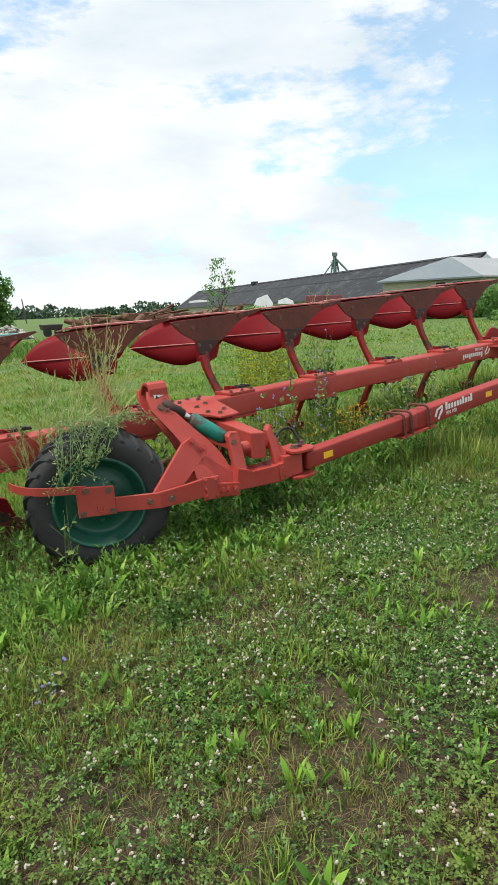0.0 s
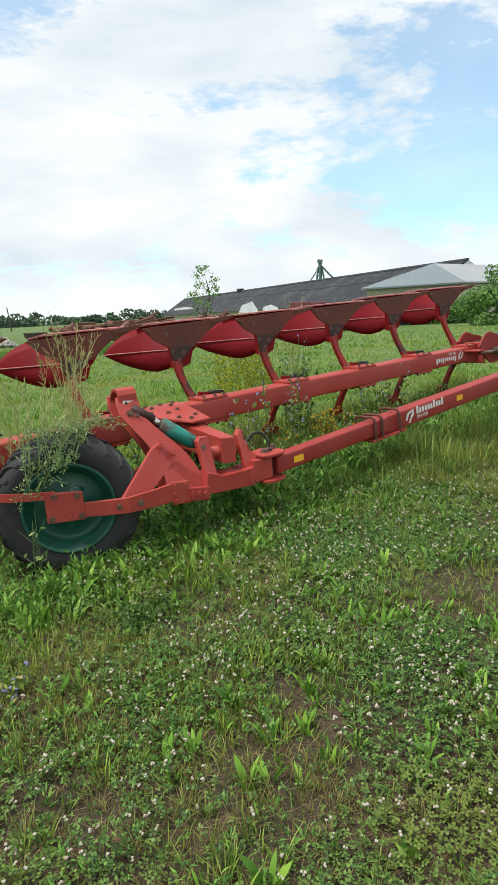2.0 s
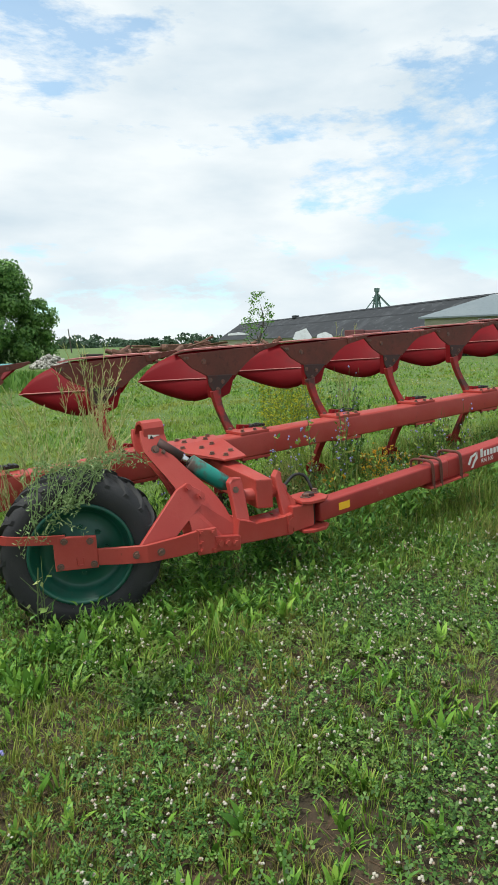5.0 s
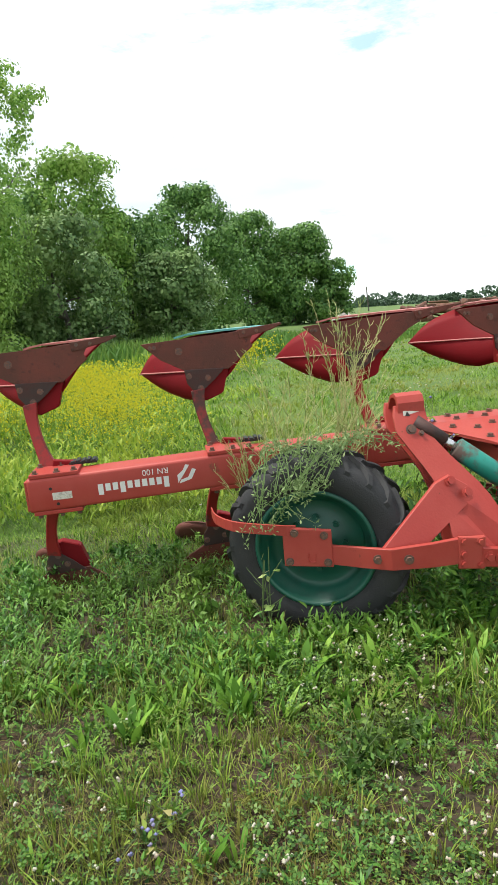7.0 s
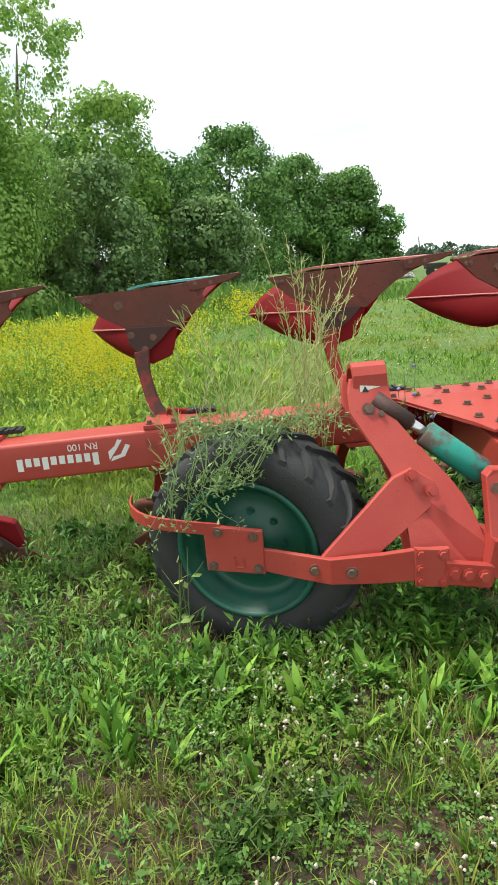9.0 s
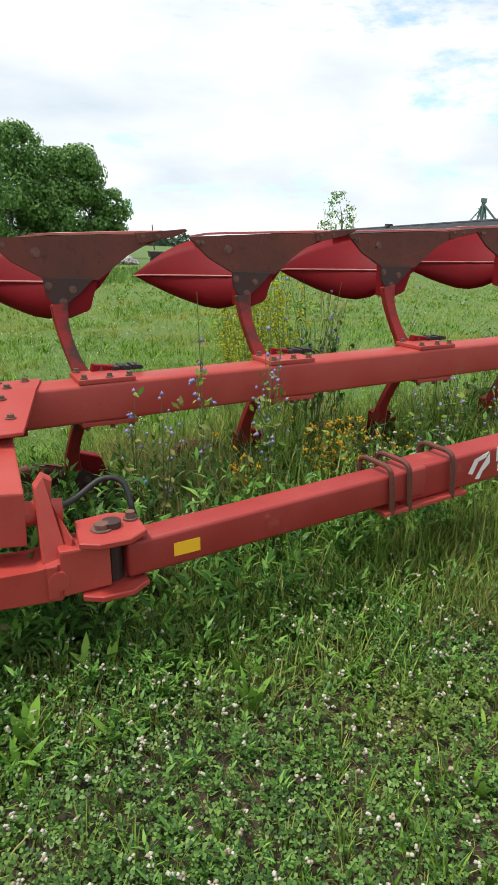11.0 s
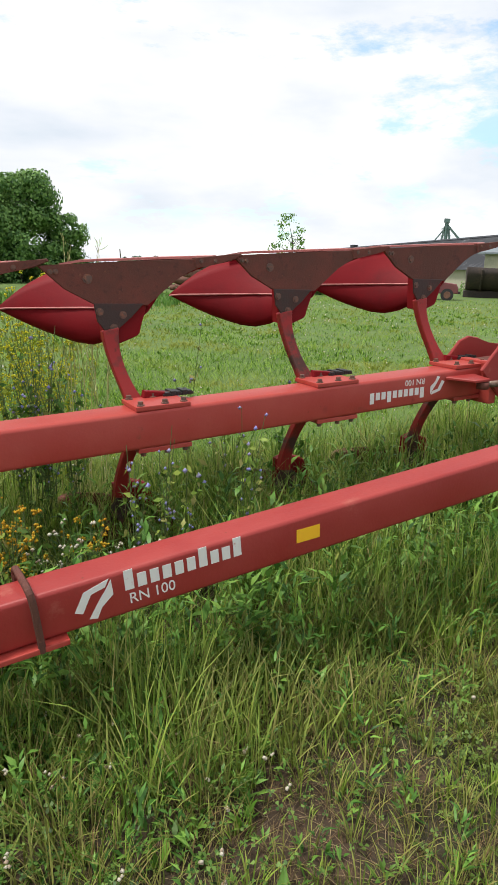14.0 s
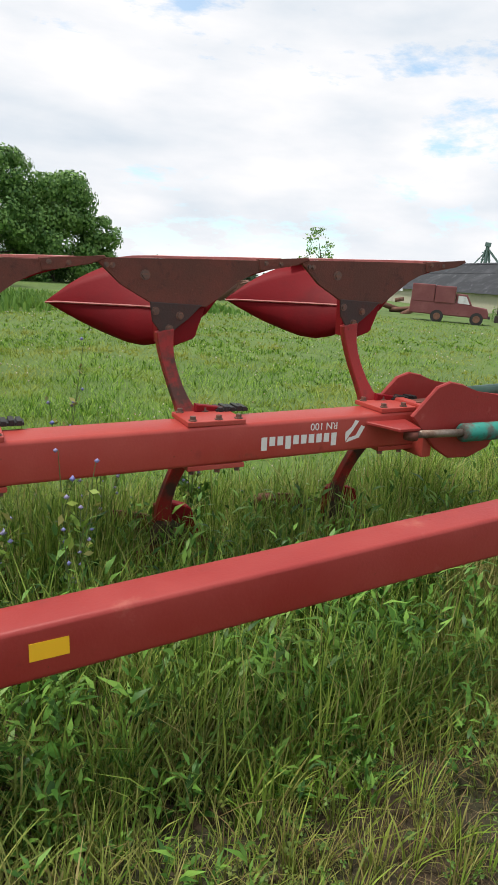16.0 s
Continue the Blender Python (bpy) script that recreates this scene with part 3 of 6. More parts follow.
prism(bm, [(2.115, -1.352, 0.425), (2.235, -1.358, 0.412), (2.235, -1.358, 0.562), (2.115, -1.352, 0.577)], (0, 0.02, 0), 0.004)
clasp = part("bar_clasp", bm, RED, arm)
for x, z in ((2.135, 0.555), (2.215, 0.545), (2.135, 0.495), (2.135, 0.45), (2.215, 0.435)):
    bm = bmesh.new()
    nut(bm, (x, -1.356, z), (0, -1, 0), 0.013, 0.014)
    part("clasp_bolt", bm, RED, clasp)
bm = bmesh.new()
prism(bm, [(2.215, -1.364, 0.425), (2.385, -1.364, 0.392), (2.398, -1.364, 0.402), (2.402, -1.364, 0.476), (2.392, -1.364, 0.486), (2.222, -1.364, 0.518)], (0, 0.03, 0), 0.006)
lug = part("lug_plate", bm, RED, arm)
for x, z in ((2.252, 0.468), (2.305, 0.458), (2.362, 0.446)):
    bm = bmesh.new()
    nut(bm, (x, -1.364, z), (0, -1, 0), 0.018, 0.016)
    part("lug_bolt", bm, RED, lug)

# yoke that holds the pivot
bm = bmesh.new()
Y0 = -1.355
prism(bm, [(2.37, Y0, 0.425), (2.80, Y0, 0.395), (2.83, Y0, 0.44), (2.83, Y0, 0.54), (2.76, Y0, 0.53), (2.73, Y0, 0.515), (2.52, Y0, 0.52), (2.49, Y0, 0.55), (2.40, Y0, 0.58)], (0, 0.17, 0), 0.006)
yoke = part("yoke", bm, RED, plough, "heavy red welded yoke of the wheel unit")
for xs in (((2.40, 0.56), (2.495, 0.53), (2.51, 0.77), (2.50, 0.80), (2.44, 0.805), (2.415, 0.78)), ((2.75, 0.52), (2.84, 0.50), (2.85, 0.60), (2.80, 0.70), (2.815, 0.78), (2.785, 0.80), (2.755, 0.76))):
    bm = bmesh.new()
    prism(bm, [(x, -1.245 - (0.09 if z < 0.62 else 0.0), z) for x, z in xs], (0, 0.05, 0), 0.005)
    part("yoke_cheek", bm, RED, yoke)
bm = bmesh.new()
nut(bm, (2.445, -1.25, 0.735), (0, -1, 0.2), 0.022, 0.018)
part("cylinder_pin", bm, BOLT, yoke)
bm = bmesh.new()
tube(bm, [(2.79, -1.37, 0.475), (2.79, -1.34, 0.475)], 0.034, 14)
part("yoke_boss", bm, RED, yoke)
bm = bmesh.new()
box(bm, 2.755, 2.79, -1.366, -1.34, 0.415, 0.53, 0.004)
part("yoke_strap", bm, RED, yoke)
# hinge of the pull tube
bm = bmesh.new()
hexa(bm, [(2.80, -1.36, 0.41), (2.96, -1.375, 0.425), (2.96, -1.24, 0.425), (2.80, -1.22, 0.41), (2.80, -1.36, 0.575), (2.96, -1.375, 0.572), (2.96, -1.24, 0.572), (2.80, -1.22, 0.575)], 0.008)
hinge = part("hinge_block", bm, RED, plough, "red clevis hinge between yoke and pull tube")
for z in (0.392, 0.582):
    bm = bmesh.new()
    prism(bm, [(2.86, -1.385, z), (2.92, -1.42, z), (3.02, -1.42, z), (3.09, -1.37, z), (3.09, -1.22, z), (3.0, -1.18, z), (2.88, -1.20, z)], (0, 0, 0.022), 0.004)
    part("clevis_plate", bm, RED, hinge)
bm = bmesh.new()
tube(bm, [(2.985, -1.30, 0.375), (2.985, -1.30, 0.625)], 0.034, 16)
part("hinge_pin", bm, RUST_DARK, hinge)
bm = bmesh.new()
nut(bm, (2.95, -1.31, 0.604), (0, 0, 1), 0.026, 0.022)
part("hinge_nut", bm, BOLT, hinge)
bm = bmesh.new()
nut(bm, (3.06, -1.27, 0.604), (0, 0, 1), 0.018, 0.03)
part("hinge_nut", bm, BOLT, hinge)
bm = bmesh.new()
hose = smooth_line([(2.82, -1.20, 0.66), (2.90, -1.15, 0.665), (3.0, -1.13, 0.715), (3.07, -1.16, 0.70), (3.085, -1.22, 0.60)], 14)
tube(bm, hose, 0.011, 8)
part("hydraulic_hose", bm, BLACK, hinge, "black rubber hydraulic hose", True)
# lifting cylinder
C0, C1 = Vector((2.10, -1.00, 1.035)), Vector((2.50, -1.15, 0.715))
ax = (C1 - C0).normalized()
bm = bmesh.new()
tube(bm, [C0 + ax * 0.20, C0 + ax * 0.206, C0 + ax * 0.46, C0 + ax * 0.50], [0.045, 0.052, 0.052, 0.03], 20)
cyl = part("lift_cylinder", bm, TEAL, plough, "scuffed teal hydraulic lift cylinder", True)
bm = bmesh.new()
tube(bm, [C0 - ax * 0.03, C0 + ax * 0.14], 0.034, 14)
part("rod_end", bm, RUST_DARK, cyl, "", True)
bm = bmesh.new()
tube(bm, [C0 + ax * 0.13, C0 + ax * 0.21], 0.022, 14)
part("piston_rod", bm, STEEL, cyl, "bright steel piston rod", True)

# ---- the plough: wheel ----
WHEEL = Matrix.Translation((1.577, -0.923, 0.498)) @ pose(0, 0, 0, 0, 0, -21)


def turned(bm, profile, n, m, close=False):
    """A profile of (radius, place along y) turned about the y axis."""
    rings = []
    for k in range(n):
        a = 2 * math.pi * k / n
        rings.append([bm.verts.new(m @ Vector((r * math.cos(a), y, r * math.sin(a)))) for r, y in profile])
    for k in range(n):
        r0, r1 = rings[k], rings[(k + 1) % n]
        for j in range(len(profile) - (0 if close else 1)):
            i = (j + 1) % len(profile)
            bm.faces.new((r0[j], r0[i], r1[i], r1[j]))


bm = bmesh.new()
turned(bm, [(0.275, -0.130), (0.295, -0.146), (0.335, -0.160), (0.385, -0.160), (0.425, -0.146), (0.440, -0.105), (0.447, 0), (0.442, 0.125), (0.425, 0.176), (0.385, 0.190), (0.33, 0.190), (0.29, 0.176), (0.275, 0.160)], 72, WHEEL, True)
tyre = part("tyre", bm, RUBBER, plough, "worn black agricultural tyre with diagonal lugs", True)
for k in range(22):
    for side in (-1, 1):
        lug_bm = bmesh.new()
        a0 = 2 * math.pi * (k + (0.5 if side > 0 else 0)) / 22
        pts = []
        for s in np.linspace(0, 1, 6):
            y = side * (0.006 + (0.148 if side < 0 else 0.178) * s)
            a = a0 - 0.30 * s
            r = 0.447 - 0.022 * max(0, (s - 0.55)) / 0.45 - (0.02 * max(0, s - 0.8) / 0.2)
            pts.append((a, y, r))
        prev = None
        for a, y, r in pts:
            ring = []
            for da, rr in ((-0.040, r - 0.006), (-0.026, r + 0.018), (0.026, r + 0.018), (0.040, r - 0.006)):
                ring.append(lug_bm.verts.new(WHEEL @ Vector((rr * math.cos(a + da), y, rr * math.sin(a + da)))))
            if prev:
                for j in range(3):
                    lug_bm.faces.new((prev[j], prev[j + 1], ring[j + 1], ring[j]))
            else:
                lug_bm.faces.new(ring)
            prev = ring
        lug_bm.faces.new(prev[::-1])
        part("tread_lug", lug_bm, RUBBER, tyre)
bm = bmesh.new()
turned(bm, [(0.285, -0.128), (0.297, -0.150), (0.292, -0.158), (0.279, -0.158), (0.272, -0.148), (0.266, -0.115), (0.246, -0.105), (0.238, -0.070), (0.222, -0.052), (0.21, -0.048), (0.135, -0.055), (0.115, -0.085), (0.0, -0.09)], 64, WHEEL)
rim = part("rim", bm, RIM, tyre, "dark green steel wheel rim", True)
for k in range(8):
    a = 2 * math.pi * k / 8
    bm = bmesh.new()
    nut(bm, WHEEL @ Vector((0.135 * math.cos(a), -0.056, 0.135 * math.sin(a))), WHEEL.to_3x3() @ Vector((0, -1, 0)), 0.013, 0.016)
    part("wheel_nut", bm, RIM, tyre)
bm = bmesh.new()
tube(bm, [WHEEL @ Vector((0, -0.20, 0)), WHEEL @ Vector((0, -0.05, 0))], 0.05, 18)
part("hub", bm, RUST_DARK, tyre)

# ---- the plough: pull tube ----
def pull_z(x):
    return 0.498 + 0.0645 * (x - 3.234)


bm = bmesh.new()


def tube_box(bm, x0, x1, y0, y1, lo, hi, bevel):
    return hexa(bm, [(x0, y0, pull_z(x0) + lo), (x1, y0, pull_z(x1) + lo), (x1, y1, pull_z(x1) + lo), (x0, y1, pull_z(x0) + lo),
                     (x0, y0, pull_z(x0) + hi), (x1, y0, pull_z(x1) + hi), (x1, y1, pull_z(x1) + hi), (x0, y1, pull_z(x0) + hi)], bevel)


tube_box(bm, 3.02, 4.30, -1.365, -1.245, -0.056, 0.074, 0.014)
pull = part("pull_tube", bm, CRIMSON, plough, "long red square pull tube in two telescoping lengths", True)
bm = bmesh.new()
tube_box(bm, 4.18, 9.6, -1.355, -1.215, -0.077, 0.075, 0.014)
part("outer_sleeve", bm, CRIMSON, pull, "", True)
bm = bmesh.new()
tube_box(bm, 4.08, 4.52, -1.385, -1.175, -0.098, -0.080, 0.004)
clamp = part("sleeve_clamp", bm, RED, pull, "clamp of bent steel straps on the pull tube")
for x in (4.10, 4.19, 4.42):
    bm = bmesh.new()
    z = pull_z(x)
    tube(bm, smooth_line([(x + 0.02, -1.378, z - 0.095), (x + 0.008, -1.378, z + 0.06), (x, -1.362, z + 0.105), (x - 0.006, -1.30, z + 0.112), (x - 0.012, -1.20, z + 0.105), (x - 0.012, -1.185, z + 0.04), (x - 0.012, -1.185, z - 0.08)], 20), 0.011, 8)
    part("u_bolt", bm, RUST, clamp, "rusty bent U-bolt")
for x in (3.183, 5.33):
    bm = bmesh.new()
    prism(bm, [(x, 0, pull_z(x) - 0.018), (x + 0.098, 0, pull_z(x + 0.098) - 0.020), (x + 0.098, 0, pull_z(x + 0.098) + 0.030), (x, 0, pull_z(x) + 0.032)], (0, -0.0015, 0))
    ob = part("sticker", bm, YELLOW, pull, "plain yellow rectangular sticker")
    ob.location.y = -1.3662 if x < 4 else -1.3562
tilt = math.degrees(math.atan(0.0645))
for bm in word_mark(Matrix.Translation((4.70, -1.3556, pull_z(4.70) + 0.005)) @ pose(0, 0, 0, 0, -tilt, 0), 0.068, 0.42, (0, 6, 9)):
    part("letter_block", bm, WHITE, pull)
ob = part("maker_mark", arrow_mark(0, 0, 0.062, 1), WHITE, pull, "white bent-band emblem on the pull tube")
ob.matrix_local = Matrix.Translation((4.605, -1.3556, pull_z(4.605) + 0.010)) @ pose(0, 0, 0, 0, -tilt, 0)
for word, off in (("RN", 0.0), ("100", 0.081)):
    lettering("model_lettering", word, 0.05, Matrix.Translation((4.715, -1.356, pull_z(4.715) - 0.043)) @ pose(0, 0, 0, 90, -tilt, 0) @ Matrix.Translation((off, 0, 0)), pull, WHITE)

# ---- the plough: headstock end ----
bm = bmesh.new()
box(bm, 7.30, 7.36, -0.44, -0.08, 0.73, 0.99, 0.01)
head = part("head_flange", bm, RED, plough, "red headstock flange at the front of the beam")
for y in (-0.46, -0.14):
    bm = bmesh.new()
    prism(bm, [(7.20, y, 0.95), (7.34, y, 1.09), (7.42, y, 1.115), (7.50, y, 1.10), (7.60, y, 1.055), (7.76, y, 1.04), (7.80, y, 0.95), (7.78, y, 0.84), (7.72, y, 0.76), (7.60, y, 0.715), (7.46, y, 0.72), (7.36, y, 0.78)], (0, 0.024, 0), 0.006)
    part("head_cheek", bm, CRIMSON, head)
bm = bmesh.new()
tube(bm, [(7.36, -0.26, 0.86), (9.6, -0.26, 0.90)], 0.13, 22)
part("turnover_shaft", bm, RUST, head, "", True)
bm = bmesh.new()
box(bm, 9.55, 9.95, -1.45, 0.25, 0.35, 1.45, 0.03)
part("headstock", bm, RED, head, "red headstock of the plough")
bm = bmesh.new()
tube(bm, [(7.47, -0.52, 0.868), (7.475, -0.52, 0.868), (8.25, -0.52, 0.862), (8.26, -0.52, 0.862)], [0.035, 0.047, 0.047, 0.035], 18)
turn = part("turnover_cylinder", bm, TEAL, plough, "teal hydraulic turnover cylinder beside the headstock", True)
bm = bmesh.new()
tube(bm, [(7.20, -0.50, 0.872), (7.48, -0.52, 0.868)], 0.020, 12)
part("piston_rod", bm, RUST_ROD, turn, "", True)
bm = bmesh.new()
tube(bm, [(7.17, -0.50, 0.850), (7.17, -0.50, 0.890)], 0.036, 16)
part("rod_eye", bm, RUST, turn, "", True)
bm = bmesh.new()
prism(bm, [(7.08, -0.53, 0.895), (7.20, -0.53, 0.895), (7.24, -0.36, 0.90), (7.00, -0.36, 0.90)], (0, 0, 0.016), 0.003)
part("rod_bracket", bm, CRIMSON, turn)
bm = bmesh.new()
tube(bm, [(7.52, -0.36, 1.02), (7.9, -0.34, 1.03)], 0.045, 14)
part("valve_block", bm, material("dark_green_cap", (0.012, 0.05, 0.03), 0.5), head, "", True)
# ---- ground ----
def soft(v, k):
    return k * np.tanh(np.asarray(v, float) / k)


def ground_z(x, y):
    """The height of the ground: a slight rise along the plough, flat far away."""
    x, y = np.asarray(x, float), np.asarray(y, float)
    near = np.exp(-((x - 3) ** 2 + (y + 1.5) ** 2) / 200)
    bumps = 0.018 * np.sin(1.9 * x + 0.7 * y) * np.sin(1.3 * y - 0.6 * x) + 0.012 * np.sin(4.1 * x + 1.0) * np.sin(3.7 * y)
    return 0.065 + 0.0314 * soft(x, 9) - 0.0122 * soft(y, 6) + bumps * near


GROUND = material("soil_and_turf", (0.050, 0.031, 0.018), 0.95, 0, [
    (1.1, 0.40, 0.58, (0.034, 0.034, 0.014), None), (9, 0.5, 0.68, (0.100, 0.062, 0.037), None), (55, 0.52, 0.72, (0.035, 0.025, 0.017), None)], 0.8, 40)
TURF_FAR = material("far_meadow", (0.075, 0.135, 0.022), 0.95, 0, [
    (0.35, 0.4, 0.62, (0.11, 0.175, 0.030), None), (2.5, 0.45, 0.7, (0.055, 0.105, 0.018), None), (14, 0.5, 0.7, (0.12, 0.17, 0.05), None)], 0.9, 6)

TURF_NEAR = material("near_meadow", (0.055, 0.070, 0.022), 0.95, 0, [
    (0.8, 0.4, 0.62, (0.080, 0.105, 0.028), None), (3.5, 0.48, 0.7, (0.075, 0.062, 0.034), None), (20, 0.5, 0.7, (0.035, 0.045, 0.016), None)], 0.9, 20)


def grid_axis(lo, hi, near_lo, near_hi, fine, coarse):
    near = np.arange(near_lo, near_hi + 1e-6, fine)
    left = near_lo - np.geomspace(coarse, near_lo - lo, 22)[::-1]
    right = near_hi + np.geomspace(coarse, hi - near_hi, 22)
    return np.concatenate([left, near, right])


def mesh_object(name, verts, quads, tris, mat, kind="", label="", category="", smooth=False):
    """One mesh from arrays."""
    me = bpy.data.meshes.new(name)
    verts = np.asarray(verts, np.float32).reshape(-1, 3)
    quads = np.asarray(quads, np.int32).reshape(-1, 4)
    tris = np.asarray(tris, np.int32).reshape(-1, 3)
    me.vertices.add(len(verts))
    me.vertices.foreach_set("co", verts.ravel())
    me.loops.add(4 * len(quads) + 3 * len(tris))
    me.loops.foreach_set("vertex_index", np.concatenate([quads.ravel(), tris.ravel()]).astype(np.int32))
    me.polygons.add(len(quads) + len(tris))
    start = np.concatenate([np.arange(len(quads)) * 4, 4 * len(quads) + np.arange(len(tris)) * 3]).astype(np.int32)
    me.polygons.foreach_set("loop_start", start)
    me.update(calc_edges=True)
    me.validate()
    for mt in (mat if isinstance(mat, (list, tuple)) else [mat]):
        me.materials.append(mt)
    if smooth:
        me.shade_smooth()
    ob = new(name, me)
    return tagged(ob, label, category, kind=kind)


gx, gy = grid_axis(-900, 1200, -6, 14, 0.12, 0.4), grid_axis(-700, 1500, -7, 6, 0.12, 0.4)
GX, GY = np.meshgrid(gx, gy)
GZ = ground_z(GX, GY)
nx = len(gx)
idx = np.arange(len(gy) * nx).reshape(len(gy), nx)
gq = np.stack([idx[:-1, :-1], idx[:-1, 1:], idx[1:, 1:], idx[1:, :-1]], -1).reshape(-1, 4)
ground = mesh_object("ground", np.stack([GX, GY, GZ], -1), gq, [], [GROUND, TURF_FAR, TURF_NEAR], "structure", "rough meadow ground of soil, turf and bare patches", "ground", True)
mx_, my_ = GX[:-1, :-1].ravel(), GY[:-1, :-1].ravel()
outside = (mx_ < -1.5 + 0.25 * np.sin(3 * my_)) | (mx_ > 9.2 + 0.3 * np.sin(2.3 * my_)) | (my_ < -4.25 + 0.2 * np.sin(2.9 * mx_)) | (my_ > np.where(mx_ < 2.6, 0.1, 1.1) + 0.15 * np.sin(3.3 * mx_))
ground.data.polygons.foreach_set("material_index", np.where(outside, np.where(my_ < 1.0, 2, 1), 0).astype(np.int32))

# ---- grass and herbs ----
rng = np.random.default_rng(7)


def blades(name, x, y, h, w, lean, mat, label, category, seg=2, z=None, face=None, belly=0.8, kind="stuff"):
    """Many bent blades or narrow leaves in one mesh."""
    n = len(x)
    z = ground_z(x, y) - 0.01 if z is None else z
    az = rng.uniform(0, 2 * np.pi, n) if face is None else face
    d = np.stack([np.cos(az), np.sin(az), 0 * az], -1)
    tw = az + np.pi / 2 + rng.uniform(-0.7, 0.7, n)
    sd = np.stack([np.cos(tw), np.sin(tw), 0 * tw], -1)
    base = np.stack([x, y, z], -1)
    rows = []
    for k in range(seg + 1):
        t = k / seg
        c = base + d * (lean * h * (0.25 * t + 0.75 * t * t))[:, None] + np.array((0, 0, 1.0)) * (h * np.clip(t - 0.28 * np.minimum(lean, 1.6) * t * t, 0, 1))[:, None]
        if k < seg:
            ww = w * (math.sin(math.pi * (0.10 + 0.78 * t)) if belly >= 1.0 else ((0.55 + 0.9 * t) if t < 0.5 else (1 - (t - 0.5) * belly)))
            rows += [c - sd * (ww / 2)[:, None], c + sd * (ww / 2)[:, None]]
        else:
            rows.append(c)
    v = np.stack(rows, 1)
    m = v.shape[1]
    o = (np.arange(n) * m)[:, None]
    quads = np.concatenate([o + np.array([[2 * k, 2 * k + 1, 2 * k + 3, 2 * k + 2]]) for k in range(seg - 1)]) if seg > 1 else np.zeros((0, 4), int)
    tris = o + np.array([[2 * seg - 2, 2 * seg - 1, 2 * seg]])
    return mesh_object(name, v, quads, tris, mat, kind, label, category)


def scatter(n, x0, x1, y0, y1):
    return rng.uniform(x0, x1, n), rng.uniform(y0, y1, n)


def clear_of_wheel(x, y):
    return np.hypot((x - 1.6) / 0.46, (y + 0.93) / 0.22) > 1.0


LAWN = leaf_material("lawn_blades", [(0.035, 0.077, 0.009), (0.099, 0.194, 0.023), (0.188, 0.318, 0.035), (0.297, 0.431, 0.061), (0.297, 0.256, 0.094)], (0.27, 0.265, 0.06), 1.1, 0.50, 0.68, 0.18, 0.5)
TALL = leaf_material("tall_grass_blades", [(0.045, 0.10, 0.014), (0.125, 0.23, 0.032), (0.22, 0.34, 0.052), (0.34, 0.44, 0.085), (0.37, 0.31, 0.13)], (0.31, 0.27, 0.10), 0.9, 0.50, 0.68, 0.26, 0.5)
CLOVER = leaf_material("clover_leaves", [(0.020, 0.055, 0.011), (0.054, 0.124, 0.022), (0.101, 0.202, 0.039), (0.176, 0.285, 0.064)], (0.16, 0.20, 0.038), 1.4, 0.52, 0.70, 0.14, 0.5)
LEAFY = leaf_material("dark_herb_leaves", [(0.028, 0.085, 0.014), (0.065, 0.17, 0.027), (0.12, 0.27, 0.044), (0.22, 0.40, 0.072)], (0.18, 0.29, 0.05), 1.6, 0.54, 0.72, 0.20, 0.45)
BROAD = leaf_material("broad_leaves", [(0.057, 0.149, 0.019), (0.127, 0.270, 0.032), (0.196, 0.374, 0.048), (0.287, 0.460, 0.070)], None, glow=0.2, rough=0.5)
YELLOWISH = leaf_material("yellow_green_leaves", [(0.20, 0.30, 0.03), (0.30, 0.38, 0.04), (0.38, 0.42, 0.05)], None, glow=0.35, rough=0.55)
DRYING = leaf_material("drying_grass", [(0.184, 0.226, 0.040), (0.284, 0.282, 0.076), (0.230, 0.156, 0.066), (0.147, 0.207, 0.032), (0.330, 0.320, 0.089)], None, glow=0.2, rough=0.6)
STRAW = leaf_material("dry_straw", [(0.095, 0.057, 0.032), (0.18, 0.12, 0.062), (0.34, 0.26, 0.14), (0.13, 0.07, 0.04), (0.21, 0.17, 0.06)], None, glow=0.08, rough=0.75)
MEADOW = leaf_material("meadow_blades", [(0.043, 0.107, 0.012), (0.114, 0.239, 0.026), (0.210, 0.371, 0.045), (0.324, 0.448, 0.079)], (0.29, 0.325, 0.06), 0.6, 0.46, 0.62)
HERBAGE = leaf_material("herbage_leaves", [(0.10, 0.21, 0.03), (0.20, 0.34, 0.045), (0.30, 0.43, 0.06), (0.40, 0.48, 0.08)], (0.40, 0.46, 0.05), 0.5, 0.48, 0.68, 0.32, 0.55)
PETAL = leaf_material("white_petals", [(0.52, 0.48, 0.38), (0.64, 0.60, 0.50), (0.38, 0.27, 0.18)], None, glow=0.15, rough=0.8)
GOLD = leaf_material("yellow_flowers", [(0.600, 0.530, 0.014), (0.744, 0.680, 0.024), (0.500, 0.520, 0.035)], None, glow=0.3)
SILVER = leaf_material("silvery_herb", [(0.152, 0.243, 0.080), (0.248, 0.354, 0.137), (0.381, 0.466, 0.228)], None, glow=0.3, rough=0.6)
STALK = leaf_material("pale_stalks", [(0.44, 0.50, 0.18), (0.60, 0.57, 0.28), (0.30, 0.42, 0.12), (0.24, 0.36, 0.09)], None, glow=0.25, rough=0.6)

